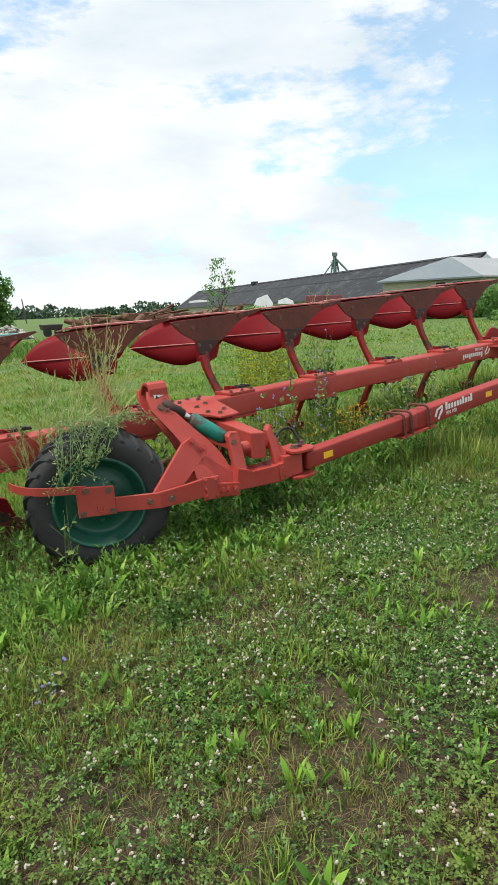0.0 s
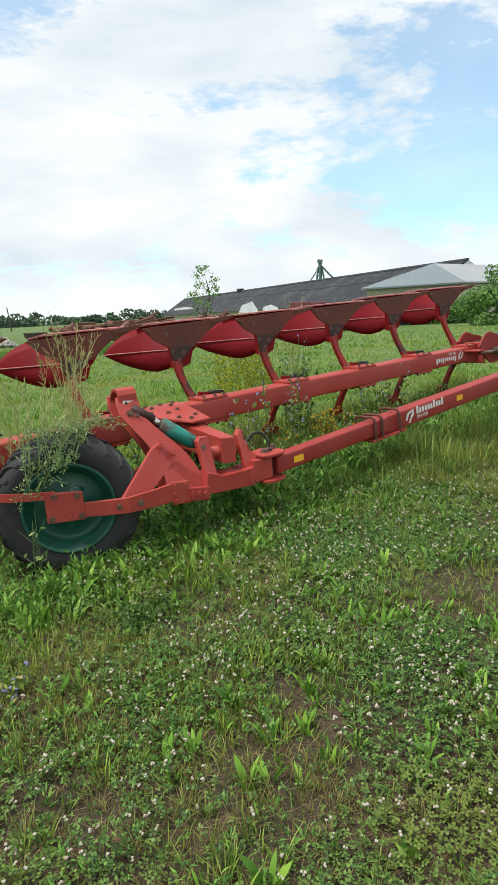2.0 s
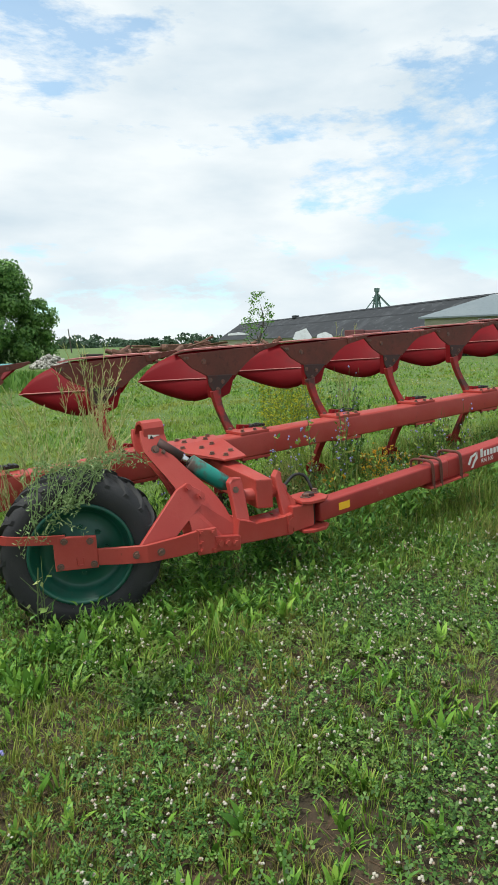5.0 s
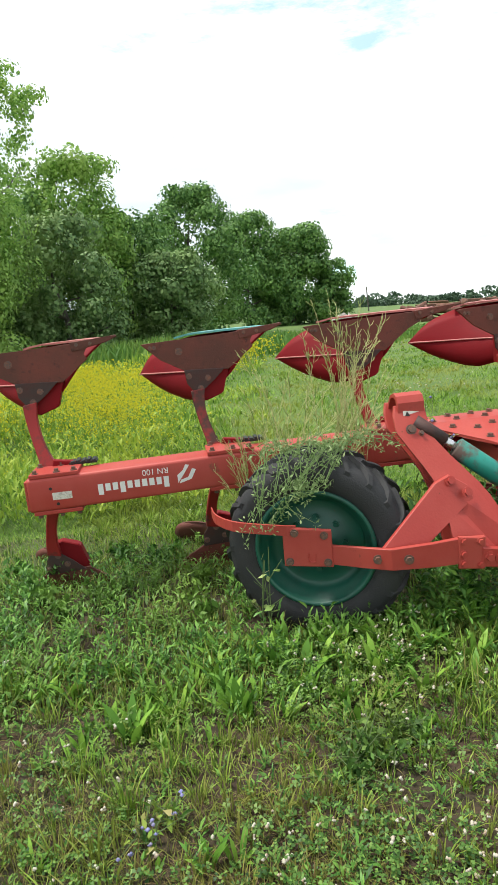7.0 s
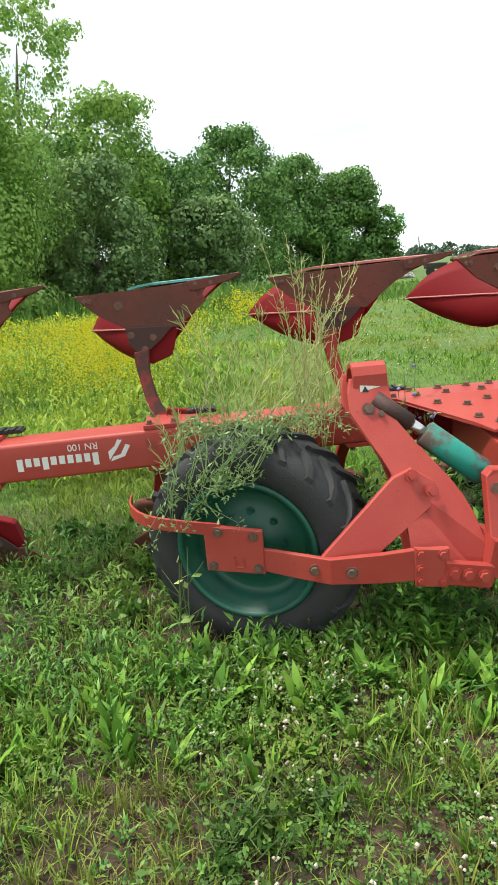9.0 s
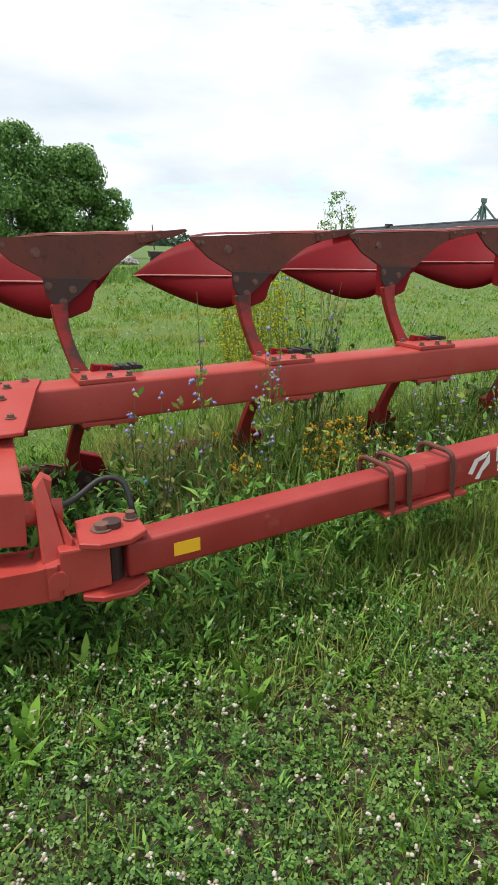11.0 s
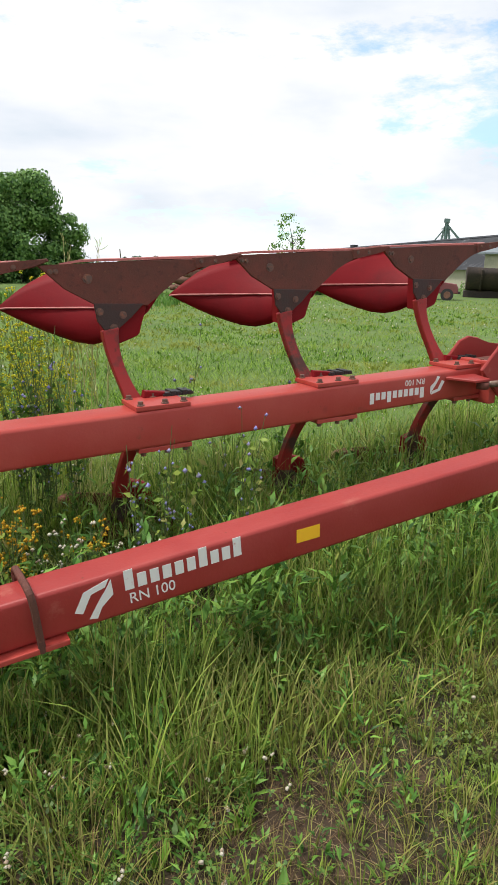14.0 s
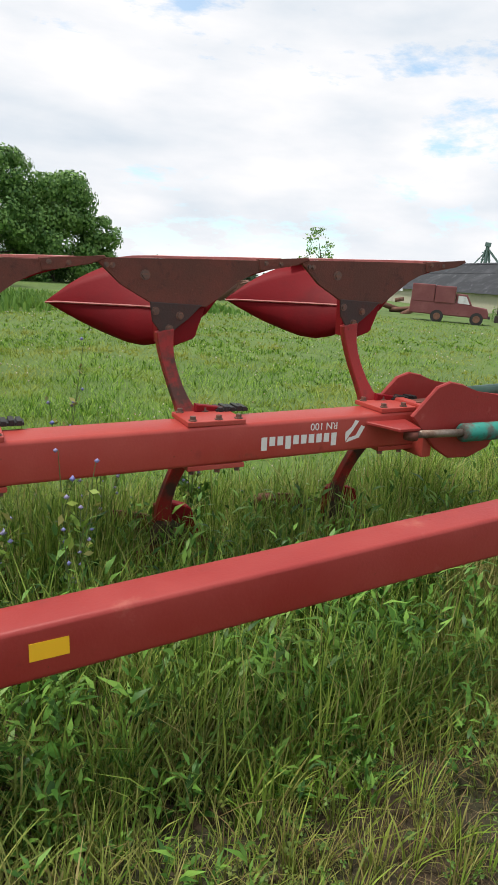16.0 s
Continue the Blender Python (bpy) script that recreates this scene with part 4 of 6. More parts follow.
def field(x, y, size, seed):
    """Uneven patches between 0 and 1, of about that size in metres."""
    total, weight = 0.0, 0.0
    for octave in range(3):
        g = np.random.default_rng(seed + octave).uniform(0, 1, (64, 64))
        u, v = (x + 20) / size * 2 ** octave, (y + 20) / size * 2 ** octave
        i, j = np.floor(u).astype(int), np.floor(v).astype(int)
        a, b = u - i, v - j
        a, b = a * a * (3 - 2 * a), b * b * (3 - 2 * b)
        i, j = i % 63, j % 63
        total = total + 0.55 ** octave * ((g[i, j] * (1 - a) + g[i + 1, j] * a) * (1 - b) + (g[i, j + 1] * (1 - a) + g[i + 1, j + 1] * a) * b)
        weight += 0.55 ** octave
    return np.clip((total / weight - 0.5) * 1.7 + 0.5, 0, 1)


def chance(x, share):
    return rng.uniform(0, 1, len(x)) < share


def foot(x, y):
    """Near the wheel and the plough's edge the growth is lush and high."""
    return np.clip((y + 1.95) / 0.55, 0, 1)


def clumps(cx, cy, count, spread):
    """Blade feet about each clump's centre, and the way that each blade leans, outwards."""
    x, y = np.repeat(cx, count), np.repeat(cy, count)
    a, d = rng.uniform(0, 2 * np.pi, len(x)), spread * np.sqrt(rng.uniform(0, 1, len(x)))
    return x + d * np.cos(a), y + d * np.sin(a), a + rng.normal(0, 0.5, len(x))


# short turf in front of the plough, thin over the bare patches
x, y = scatter(84000, -1.6, 9.2, -4.4, -1.15)
keep = chance(x, np.clip(1.35 * field(x, y, 0.55, 1) - 0.12, 0.14, 1)) & clear_of_wheel(x, y)
x, y = x[keep], y[keep]
blades("turf_grass", x, y, rng.uniform(0.025, 0.07, len(x)), rng.uniform(0.0025, 0.0055, len(x)), rng.uniform(0.2, 1.5, len(x)), LAWN, "short mixed green meadow grass with dry patches", "grass", 2)
# grass in tufts
cx, cy = scatter(6600, -1.6, 9.2, -4.4, -1.1)
keep = chance(cx, np.clip(1.6 * field(cx, cy, 0.45, 1) - 0.30, np.where(cx > 4.6, 0.22, 0.03), 1) * np.where((cx > 2.2) & (cx < 4.4) & (cy > -2.6), 0.8, np.where(cx > 4.6, 0.75, 1.0))) & clear_of_wheel(cx, cy)
cx, cy = cx[keep], cy[keep]
size = (0.06 + 0.07 * field(cx, cy, 0.5, 5) + 0.05 * np.clip((cx - 4.2) / 1.0, 0, 1) * (0.35 + 0.65 * np.clip((cy + 2.7) / 1.2, 0, 1)) + 0.05 * foot(cx, cy)) * rng.uniform(0.6, 1.3, len(cx))
x, y, face = clumps(cx, cy, 14, 0.024)
h = np.repeat(size, 14) * rng.uniform(0.45, 1.15, len(x))
blades("grass_tufts", x, y, h, rng.uniform(0.003, 0.0065, len(x)) * (0.8 + h * 1.4), rng.uniform(0.05, 0.75, len(x)), LAWN, "tufts of green and yellowing meadow grass", "grass", 3, face=face)
# yellowing tufts on the dry ground
cx, cy = np.concatenate([rng.uniform(-1.3, 1.5, 2600), rng.uniform(4.3, 8.2, 3900)]), np.concatenate([rng.uniform(-3.9, -1.8, 2600), rng.uniform(-2.7, -1.05, 3900)])
keep = chance(cx, np.clip(1.7 * field(cx, cy, 0.6, 61) - 0.30, np.where(cx > 4, 0.30, 0.08), 1))
cx, cy = cx[keep], cy[keep]
x, y, face = clumps(cx, cy, 10, 0.03)
h = (0.055 + 0.05 * field(x, y, 0.8, 64) + (x > 4) * (0.04 + 0.12 * np.clip((y + 1.9) / 0.5, 0, 1))) * rng.uniform(0.5, 1.2, len(x))
blades("yellowing_grass", x, y, h, rng.uniform(0.002, 0.0042, len(x)), rng.uniform(0.1, 0.9, len(x)), DRYING, "yellow-brown drying grass tufts", "grass", 3, face=face)
# tall grass under and behind the plough
x, y = scatter(86000, -1.6, 9.6, -1.45, 1.1)
ex, ey = scatter(9000, 2.4, 8.4, -0.1, 0.95)
fx, fy = scatter(7000, 2.6, 5.6, -1.75, -1.15)
x, y = np.concatenate([x, ex, fx]), np.concatenate([y, ey, fy])
keep = clear_of_wheel(x, y) & chance(x, np.clip(0.2 + 0.9 * field(x, y, 0.45, 9), 0, 1) * np.where((x < 2.4) & (y > -0.9), 0.6, 1.0))
x, y = x[keep], y[keep]
hh = (0.12 + 0.32 * np.clip((x - 3.0) / 1.0, 0, 1) * np.where((x < 4.6) & (y < -0.95), 0.45, np.where(y > 0, 1.25, 1.0))) * (0.55 + 0.65 * field(x, y, 0.5, 12)) * np.clip(1.25 - np.abs(y + 0.45) * 0.45, 0.40, 1)
blades("tall_grass", x, y, hh * rng.uniform(0.4, 1.3, len(x)), rng.uniform(0.003, 0.0075, len(x)), rng.uniform(0.05, 0.7, len(x)), TALL, "tall green grass grown up through the plough", "grass", 3)
# dry straw on the bare patches
x, y = scatter(125000, -1.6, 9.2, -4.4, -1.0)
keep = chance(x, np.clip(1.35 - 2.0 * field(x, y, 0.55, 1), 0.10, 1))
x, y = x[keep], y[keep]
blades("dry_straw", x, y, rng.uniform(0.02, 0.08, len(x)), rng.uniform(0.003, 0.007, len(x)), rng.uniform(0.9, 3.8, len(x)), STRAW, "dry straw lying flat between the grass", "straw", 1)
# leafy sprigs: small leaves up a short stem
cx, cy = scatter(5600, -1.6, 9.0, -4.3, -1.0)
keep = chance(cx, np.where((cx < 1.0) & (cy < -1.9) & (cy > -2.7), 0.45, 1.0) * np.clip(1.5 * field(cx, cy, 0.7, 21) - 0.35 + 0.7 * foot(cx, cy) + 0.5 * ((cx > 2.4) & (cx < 4.7) & (cy > -2.7)), 0.05, 1) * np.where((cx > 4.6) & (cy < -1.3), 0.5, 1.0)) & clear_of_wheel(cx, cy)
cx, cy = cx[keep], cy[keep]
ex, ey = scatter(1300, 2.2, 8.6, -1.45, 0.1)
fx, fy = scatter(1500, -1.5, 2.3, -1.3, 0.2)
ok = clear_of_wheel(fx, fy)
cx, cy = np.concatenate([cx, ex, fx[ok]]), np.concatenate([cy, ey, fy[ok]])
tall = np.where((cy > -1.25) & (cx > 2.0), rng.uniform(0.12, 0.48, len(cx)), (0.03 + 0.06 * field(cx, cy, 0.5, 24) + 0.08 * foot(cx, cy) + 0.05 * (cx > 4.5)) * rng.uniform(0.6, 1.35, len(cx)))
x, y, face = clumps(cx, cy, 13, 0.022)
rise = np.tile((np.arange(13) + 0.5) / 13, len(cx))
big = np.repeat(tall, 13)
h = (0.018 + 0.13 * big) * rng.uniform(0.6, 1.3, len(x)) * (1.1 - 0.45 * rise)
blades("small_herbs", x, y, h, h * rng.uniform(0.28, 0.50, len(x)), rng.uniform(0.4, 1.7, len(x)), LEAFY, "low leafy herbs in the turf and round the wheel", "herbs", 2, z=ground_z(x, y) + big * rise, face=face, belly=1.0)
# rosettes of lance-shaped leaves, lusher before the wheel
cx, cy = scatter(1500, -1.5, 9.0, -4.2, -1.0)
cx = np.concatenate([cx, rng.uniform(-0.6, 4.2, 300), rng.uniform(0.2, 2.6, 130)])
cy = np.concatenate([cy, rng.uniform(-1.80, -1.05, 300), rng.uniform(-3.7, -2.3, 130)])
ok = clear_of_wheel(cx, cy) & (field(cx, cy, 0.45, 31) > 0.42)
cx, cy = cx[ok], cy[ok]
size = (0.048 + 0.055 * rng.uniform(0, 1, len(cx)) ** 1.5 + 0.035 * foot(cx, cy)) * rng.uniform(0.7, 1.2, len(cx))
ex, ey = np.concatenate([rng.uniform(1.0, 2.3, 46), rng.uniform(0.6, 3.4, 60)]), np.concatenate([rng.uniform(-1.30, -1.17, 46), rng.uniform(-1.75, -1.25, 60)])
cx, cy, size = np.concatenate([cx, ex]), np.concatenate([cy, ey]), np.concatenate([size, rng.uniform(0.09, 0.17, 106)])
x, y, face = clumps(cx, cy, 9, 0.022)
h = np.repeat(size, 9) * rng.uniform(0.5, 1.25, len(x))
blades("broadleaf_weeds", x, y, h, h * rng.uniform(0.13, 0.24, len(x)), np.repeat(rng.uniform(0.1, 0.4, len(cx)), 9) + rng.uniform(0.0, 0.5, len(x)), BROAD, "bright green plantain and dandelion rosettes", "weeds", 4, face=face, belly=1.0)


def trefoils(name, x, y, h, r, mat, label, category):
    """Three-leaved clover leaves."""
    n = len(x)
    z = ground_z(x, y) + h
    c = np.stack([x, y, z], -1)
    a0 = rng.uniform(0, 2 * np.pi, n)
    tip = rng.normal(0, 0.35, (n, 2))
    vs, qs = [], []
    for k in range(3):
        a = a0 + k * 2 * np.pi / 3

        def at(rr, da, lift):
            px, py = rr * r * np.cos(a + da), rr * r * np.sin(a + da)
            return c + np.stack([px, py, px * tip[:, 0] + py * tip[:, 1] + lift * r], -1)
        vs += [c, at(0.85, -0.55, 0.10), at(1.0, 0.0, -0.05), at(0.85, 0.55, 0.10)]
        qs.append(np.array([4 * k, 4 * k + 1, 4 * k + 2, 4 * k + 3]))
    v = np.stack(vs, 1)
    o = (np.arange(n) * 12)[:, None]
    return mesh_object(name, v, np.concatenate([o + q[None] for q in qs]), [], mat, "stuff", label, category)


x, y = scatter(140000, -1.6, 9.0, -4.3, -1.05)
thick = np.where(x > 4.6, 0.35, np.where((x < 1.0) & (y > -2.7), 0.25, 0.8))
keep = chance(x, np.clip(2.8 * field(x, y, 0.6, 41) - 1.0, 0.04, 1) * thick + 0.06) & clear_of_wheel(x, y)
x, y = x[keep], y[keep]
trefoils("clover", x, y, rng.uniform(0.01, 0.075, len(x)) + 0.05 * foot(x, y) * rng.uniform(0, 1, len(x)), rng.uniform(0.008, 0.016, len(x)), CLOVER, "low white clover leaves in the turf", "clover")


def knobs(name, x, y, z, r, mat, label, category, kind="stuff"):
    """Small flower heads, as eight-sided knobs with a rough outline."""
    n = len(x)
    c = np.stack([x, y, z], -1)
    o = np.array([(1, 0, 0), (0, 1, 0), (-1, 0, 0), (0, -1, 0), (0, 0, 1), (0, 0, -1)], float)
    v = c[:, None] + o[None] * (r[:, None] * rng.uniform(0.75, 1.2, (n, 6)))[:, :, None]
    f = np.array([(0, 1, 4), (1, 2, 4), (2, 3, 4), (3, 0, 4), (1, 0, 5), (2, 1, 5), (3, 2, 5), (0, 3, 5)])
    t = ((np.arange(n) * 6)[:, None, None] + f[None]).reshape(-1, 3)
    return mesh_object(name, v, [], t, mat, kind, label, category)


x, y = scatter(6200, -1.4, 9.0, -4.2, -1.1)
keep = chance(x, np.clip(2.8 * field(x, y, 0.6, 41) - 1.0, 0.01, 1) * np.where(x > 5.0, 0.12, np.where((x < 1.0) & (y > -2.7), 0.2, 0.9)))
x, y = x[keep], y[keep]
z = ground_z(x, y) + rng.uniform(0.05, 0.10, len(x)) + 0.04 * foot(x, y)
size = rng.uniform(0.006, 0.010, len(x))
off = rng.normal(0, 1, (3, 3, len(x))) * 0.42 * size
knobs("clover_blossom", np.concatenate([x + o[0] for o in off]), np.concatenate([y + o[1] for o in off]), np.concatenate([z + o[2] for o in off]), np.tile(size * 0.75, 3), PETAL, "small round white clover blossoms", "flowers")

# open meadow behind, thinning with distance
rad = 2.0 * (40 / 2.0) ** rng.uniform(0, 1, 250000)
ang = rng.uniform(radians(-75), radians(82), len(rad))
x, y = 3.0 + rad * np.sin(ang), -1.6 + rad * np.cos(ang)
keep = (y > np.where(x < 2.6, -0.2, 0.6)) | ((y > -1.6) & ((x < -1.2) | (x > 9)))
x, y, rad = x[keep], y[keep], rad[keep]
ex, ey = scatter(46000, -8, 14, -11, 1.5)
out = (ex < -1.45) | (ex > 9.1) | (ey < -4.2)
x, y = np.concatenate([x, ex[out]]), np.concatenate([y, ey[out]])
rad = np.concatenate([rad, np.full(int(out.sum()), 3.0)])
weed = np.clip((3.5 - x) / 6.0, 0, 1) * np.clip((y - 2) / 5, 0, 1)
low = 0.35 + 0.9 * field(x % 60, y % 60, 1.6, 71)
blades("meadow_grass", x, y, rng.uniform(0.04, 0.13, len(x)) * low * (1 + 0.4 * np.clip(rad / 20, 0, 1) + 0.8 * weed), 0.006 + 0.0024 * rad * rng.uniform(0.5, 1.2, len(x)), rng.uniform(0.3, 1.4, len(x)), MEADOW, "open green meadow behind the plough", "meadow", 1)
rad = 2.6 * (26 / 2.6) ** rng.uniform(0, 1, 9000)
ang = rng.uniform(radians(-50), radians(75), len(rad))
cx, cy = 3.0 + rad * np.sin(ang), -1.6 + rad * np.cos(ang)
keep = (cy > 0.5) & chance(cx, np.clip(2.0 * field(cx % 60, cy % 60, 1.2, 73) - 0.4, 0.05, 1))
cx, cy, rad = cx[keep], cy[keep], rad[keep]
x, y, face = clumps(cx, cy, 9, 0.05)
h = np.repeat(rng.uniform(0.06, 0.16, len(cx)), 9) * rng.uniform(0.5, 1.1, len(x))
blades("meadow_tufts", x, y, h, 0.006 + 0.0014 * np.repeat(rad, 9) * rng.uniform(0.6, 1.2, len(x)), rng.uniform(0.1, 1.1, len(x)), MEADOW, "loose grass tufts in the open meadow", "grass", 2, face=face)
rad = 3.0 * (30 / 3.0) ** rng.uniform(0, 1, 4200)
ang = rng.uniform(radians(-40), radians(75), len(rad))
x, y = 3.0 + rad * np.sin(ang), -1.6 + rad * np.cos(ang)
keep = (y > 0.9) & chance(x, np.clip(2.2 * field(x % 60, y % 60, 1.8, 75) - 0.6, 0.05, 1))
x, y, rad = x[keep], y[keep], rad[keep]
knobs("meadow_blossom", x, y, ground_z(x, y) + rng.uniform(0.05, 0.14, len(x)), rng.uniform(0.006, 0.010, len(x)) * (0.6 + rad / 9), PETAL, "scattered white blossoms in the open meadow", "flowers")
# rough herbage and yellow bloom at the rear of the plough
az, dd = rng.uniform(-36, 8, 90000), rng.uniform(4.6, 20, 90000)
x, y = 1.1 + dd * np.sin(np.radians(az)), -3.5 + dd * np.cos(np.radians(az))
lush = np.clip(0.35 + 0.9 * field(x, y, 1.4, 51) - np.clip((az + 4) / 8, 0, 0.9), 0, 1)
keep = (y > 1.2) & chance(x, lush)
x, y, dd, lush = x[keep], y[keep], dd[keep], lush[keep]
top = (0.35 + 0.45 * field(x, y, 1.0, 55)) * lush * rng.uniform(0.6, 1.15, len(x))
h = rng.uniform(0.05, 0.12, len(x)) * (0.6 + dd / 16)
blades("rough_herbage", x, y, h, h * rng.uniform(0.16, 0.34, len(x)), rng.uniform(0.1, 1.5, len(x)), HERBAGE, "rough knee-high herbage", "weeds", 2, z=ground_z(x, y) + top * rng.uniform(0, 1, len(x)) ** 0.7)
az = np.concatenate([rng.normal(-7.0, 3.2, 19000), rng.normal(-19, 5.0, 9000), rng.normal(5.5, 1.8, 2500)])
dd = np.concatenate([5.6 + 9.0 * rng.uniform(0, 1, 19000), rng.uniform(6.0, 17, 9000), rng.uniform(14, 22, 2500)])
x, y = 1.1 + dd * np.sin(np.radians(az)), -3.5 + dd * np.cos(np.radians(az))
keep = chance(x, np.clip(3.0 * field(x, y, 1.0, 55) - 1.0 - np.clip((8 - dd) * 0.12, 0, 0.3), 0.03, 1))
x, y, dd = x[keep], y[keep], dd[keep]
knobs("yellow_bloom", x, y, ground_z(x, y) + (0.45 + 0.55 * field(x, y, 1.0, 55)) * rng.uniform(0.15, 1.0, len(x)) ** 0.6, rng.uniform(0.009, 0.017, len(x)) * (dd / 11), GOLD, "bright yellow flowering weeds in the meadow", "flowers")
# belt of tall weeds before the trees
x = rng.uniform(-17, 17, 17000)
y = 21 + 0.35 * x + rng.normal(0, 2.0, len(x))
blades("tall_weeds", x, y, rng.uniform(0.4, 1.15, len(x)) * np.clip((14 - x) / 12, 0.3, 1), rng.uniform(0.07, 0.13, len(x)), rng.uniform(0.1, 0.5, len(x)), leaf_material("tall_weed_leaves", [(0.085, 0.196, 0.036), (0.128, 0.255, 0.052), (0.170, 0.306, 0.065)], (0.221, 0.323, 0.065), 0.3, 0.5, 0.7), "belt of tall green weeds before the trees", "weeds", 3)

# ---- trees ----
BARK = material("grey_bark", (0.10, 0.085, 0.07), 0.9, 0, [(6, 0.45, 0.7, (0.055, 0.045, 0.038), None), (40, 0.5, 0.7, (0.16, 0.14, 0.12), None)], 0.6, 20)
LEAF_A = leaf_material("willow_leaves", [(0.124, 0.248, 0.048), (0.189, 0.341, 0.069), (0.270, 0.440, 0.097), (0.367, 0.528, 0.131)], (0.30, 0.44, 0.10), 0.35, 0.5, 0.7, 0.30)
LEAF_B = leaf_material("green_leaves", [(0.052, 0.13, 0.036), (0.095, 0.20, 0.052), (0.15, 0.28, 0.07), (0.21, 0.36, 0.10)], (0.19, 0.33, 0.075), 0.35, 0.52, 0.72, 0.14)
LEAF_C = leaf_material("grey_green_leaves", [(0.075, 0.145, 0.048), (0.12, 0.21, 0.07), (0.175, 0.28, 0.095), (0.25, 0.35, 0.135)], (0.22, 0.33, 0.10), 0.35, 0.5, 0.7, 0.15)


def leaf_cloud(r, lobes, per, size, flat=0.8):
    """Leaves in the shells of many lobes and thinly inside them: centres, outward ways and sizes, as arrays."""
    cs, ns = [], []
    for c, rad in lobes:
        m = int(per * rad * rad)
        d = r.normal(0, 1, (m, 3))
        d /= np.linalg.norm(d, axis=1, keepdims=True)
        deep = np.where(r.uniform(0, 1, m) < 0.2, r.uniform(0.2, 0.8, m), r.uniform(0.80, 1.08, m))
        rr = rad * deep[:, None] * (1 + 0.20 * np.sin(3.1 * d[:, :1] + 5 * c[0]) * np.sin(2.7 * d[:, 1:2] + c[1] * 3))
        cs.append(np.array(c) + d * rr * (1, 1, flat))
        ns.append(d)
    return np.concatenate(cs), np.concatenate(ns)


def leaf_mesh(name, r, c, nrm, size, mat, parent, wide=0.24):
    n = len(c)
    t = r.normal(0, 1, (n, 3))
    t -= nrm * (t * nrm).sum(1, keepdims=True) * 0.9
    t[:, 2] -= 0.35
    t /= np.linalg.norm(t, axis=1, keepdims=True)
    s = np.cross(t, nrm + r.normal(0, 0.28, (n, 3)))
    s /= np.linalg.norm(s, axis=1, keepdims=True) + 1e-9
    L = (size * r.uniform(0.6, 1.4, n))[:, None]
    v = np.stack([c - t * L * 0.5, c + s * L * wide, c + t * L * 0.5, c - s * L * wide], 1)
    q = (np.arange(n) * 4)[:, None] + np.arange(4)[None]
    ob = mesh_object(name, v, q, [], mat)
    ob.parent = parent
    return ob


def tree(x, y, height, width, mat, label, seed, low=0.12, lobes=46, per=260, leaf=0.20, airy=1.0, category="tree", lean=0.0):
    """A tapered trunk with limbs and an uneven crown of small leaves."""
    r = np.random.default_rng(seed)
    z0 = float(ground_z(x, y)) - 0.05
    root = thing("tree", label, category, at=Matrix.Translation((x, y, z0)))
    bm = bmesh.new()
    top = height * 0.82
    trunk = smooth_line([(0, 0, 0), (lean * 0.2 + r.normal(0, 0.1), r.normal(0, 0.1), top * 0.35), (lean * 0.6 + r.normal(0, 0.25), r.normal(0, 0.25), top * 0.7), (lean, r.normal(0, 0.2), top)], 9)
    tr = 0.018 * height + 0.05
    tube(bm, trunk, [tr * (1 - 0.9 * k / 8) for k in range(9)], 8)
    ends = []
    for k in range(11):
        i = 2 + k % 6
        a = k * 2.4 + r.uniform(-0.4, 0.4)
        reach = width * 0.42 * r.uniform(0.6, 1.05) * (1 - 0.45 * max(0, i - 4) / 4)
        p0 = Vector(trunk[i])
        p2 = p0 + Vector((math.cos(a) * reach, math.sin(a) * reach, height * r.uniform(0.06, 0.20)))
        p1 = p0.lerp(p2, 0.5) + Vector((0, 0, -0.03 * height))
        rr = tr * (1 - 0.9 * i / 8) * 0.6
        tube(bm, smooth_line([p0, p1, p2], 6), [rr * (1 - 0.85 * j / 5) for j in range(6)], 6)
        ends.append(p2)
    part("trunk", bm, BARK, root, "", True)
    spots = []
    for k in range(int(lobes * 1.9)):
        u = r.uniform(0, 1) ** 0.9
        h = height * (low + (1 - low) * u)
        prof = math.sqrt(max(0.04, 1 - ((u - 0.42) / 0.64) ** 2)) * (1 + 0.14 * math.sin(7 * u + seed))
        a = r.uniform(0, 2 * math.pi)
        d = width * 0.5 * prof * math.sqrt(r.uniform(0.2, 1.0)) * 0.95
        rad = width * r.uniform(0.08, 0.165) * airy * (0.8 + 0.3 * prof)
        spots.append(((math.cos(a) * d + lean * u, math.sin(a) * d, min(h, height - rad * 0.7)), rad))
    for e in ends:
        spots.append((tuple(e), width * r.uniform(0.09, 0.14) * airy))
    c, nn = leaf_cloud(r, spots, per, leaf)
    leaf_mesh("crown", r, c, nn, leaf, mat, root, 0.36)
    return root


def spot(az, dist):
    """A place in the distance: degrees to the east of north from the start of the walk, and metres."""
    return 0.0 + dist * math.sin(radians(az)), -4.67 + dist * math.cos(radians(az))


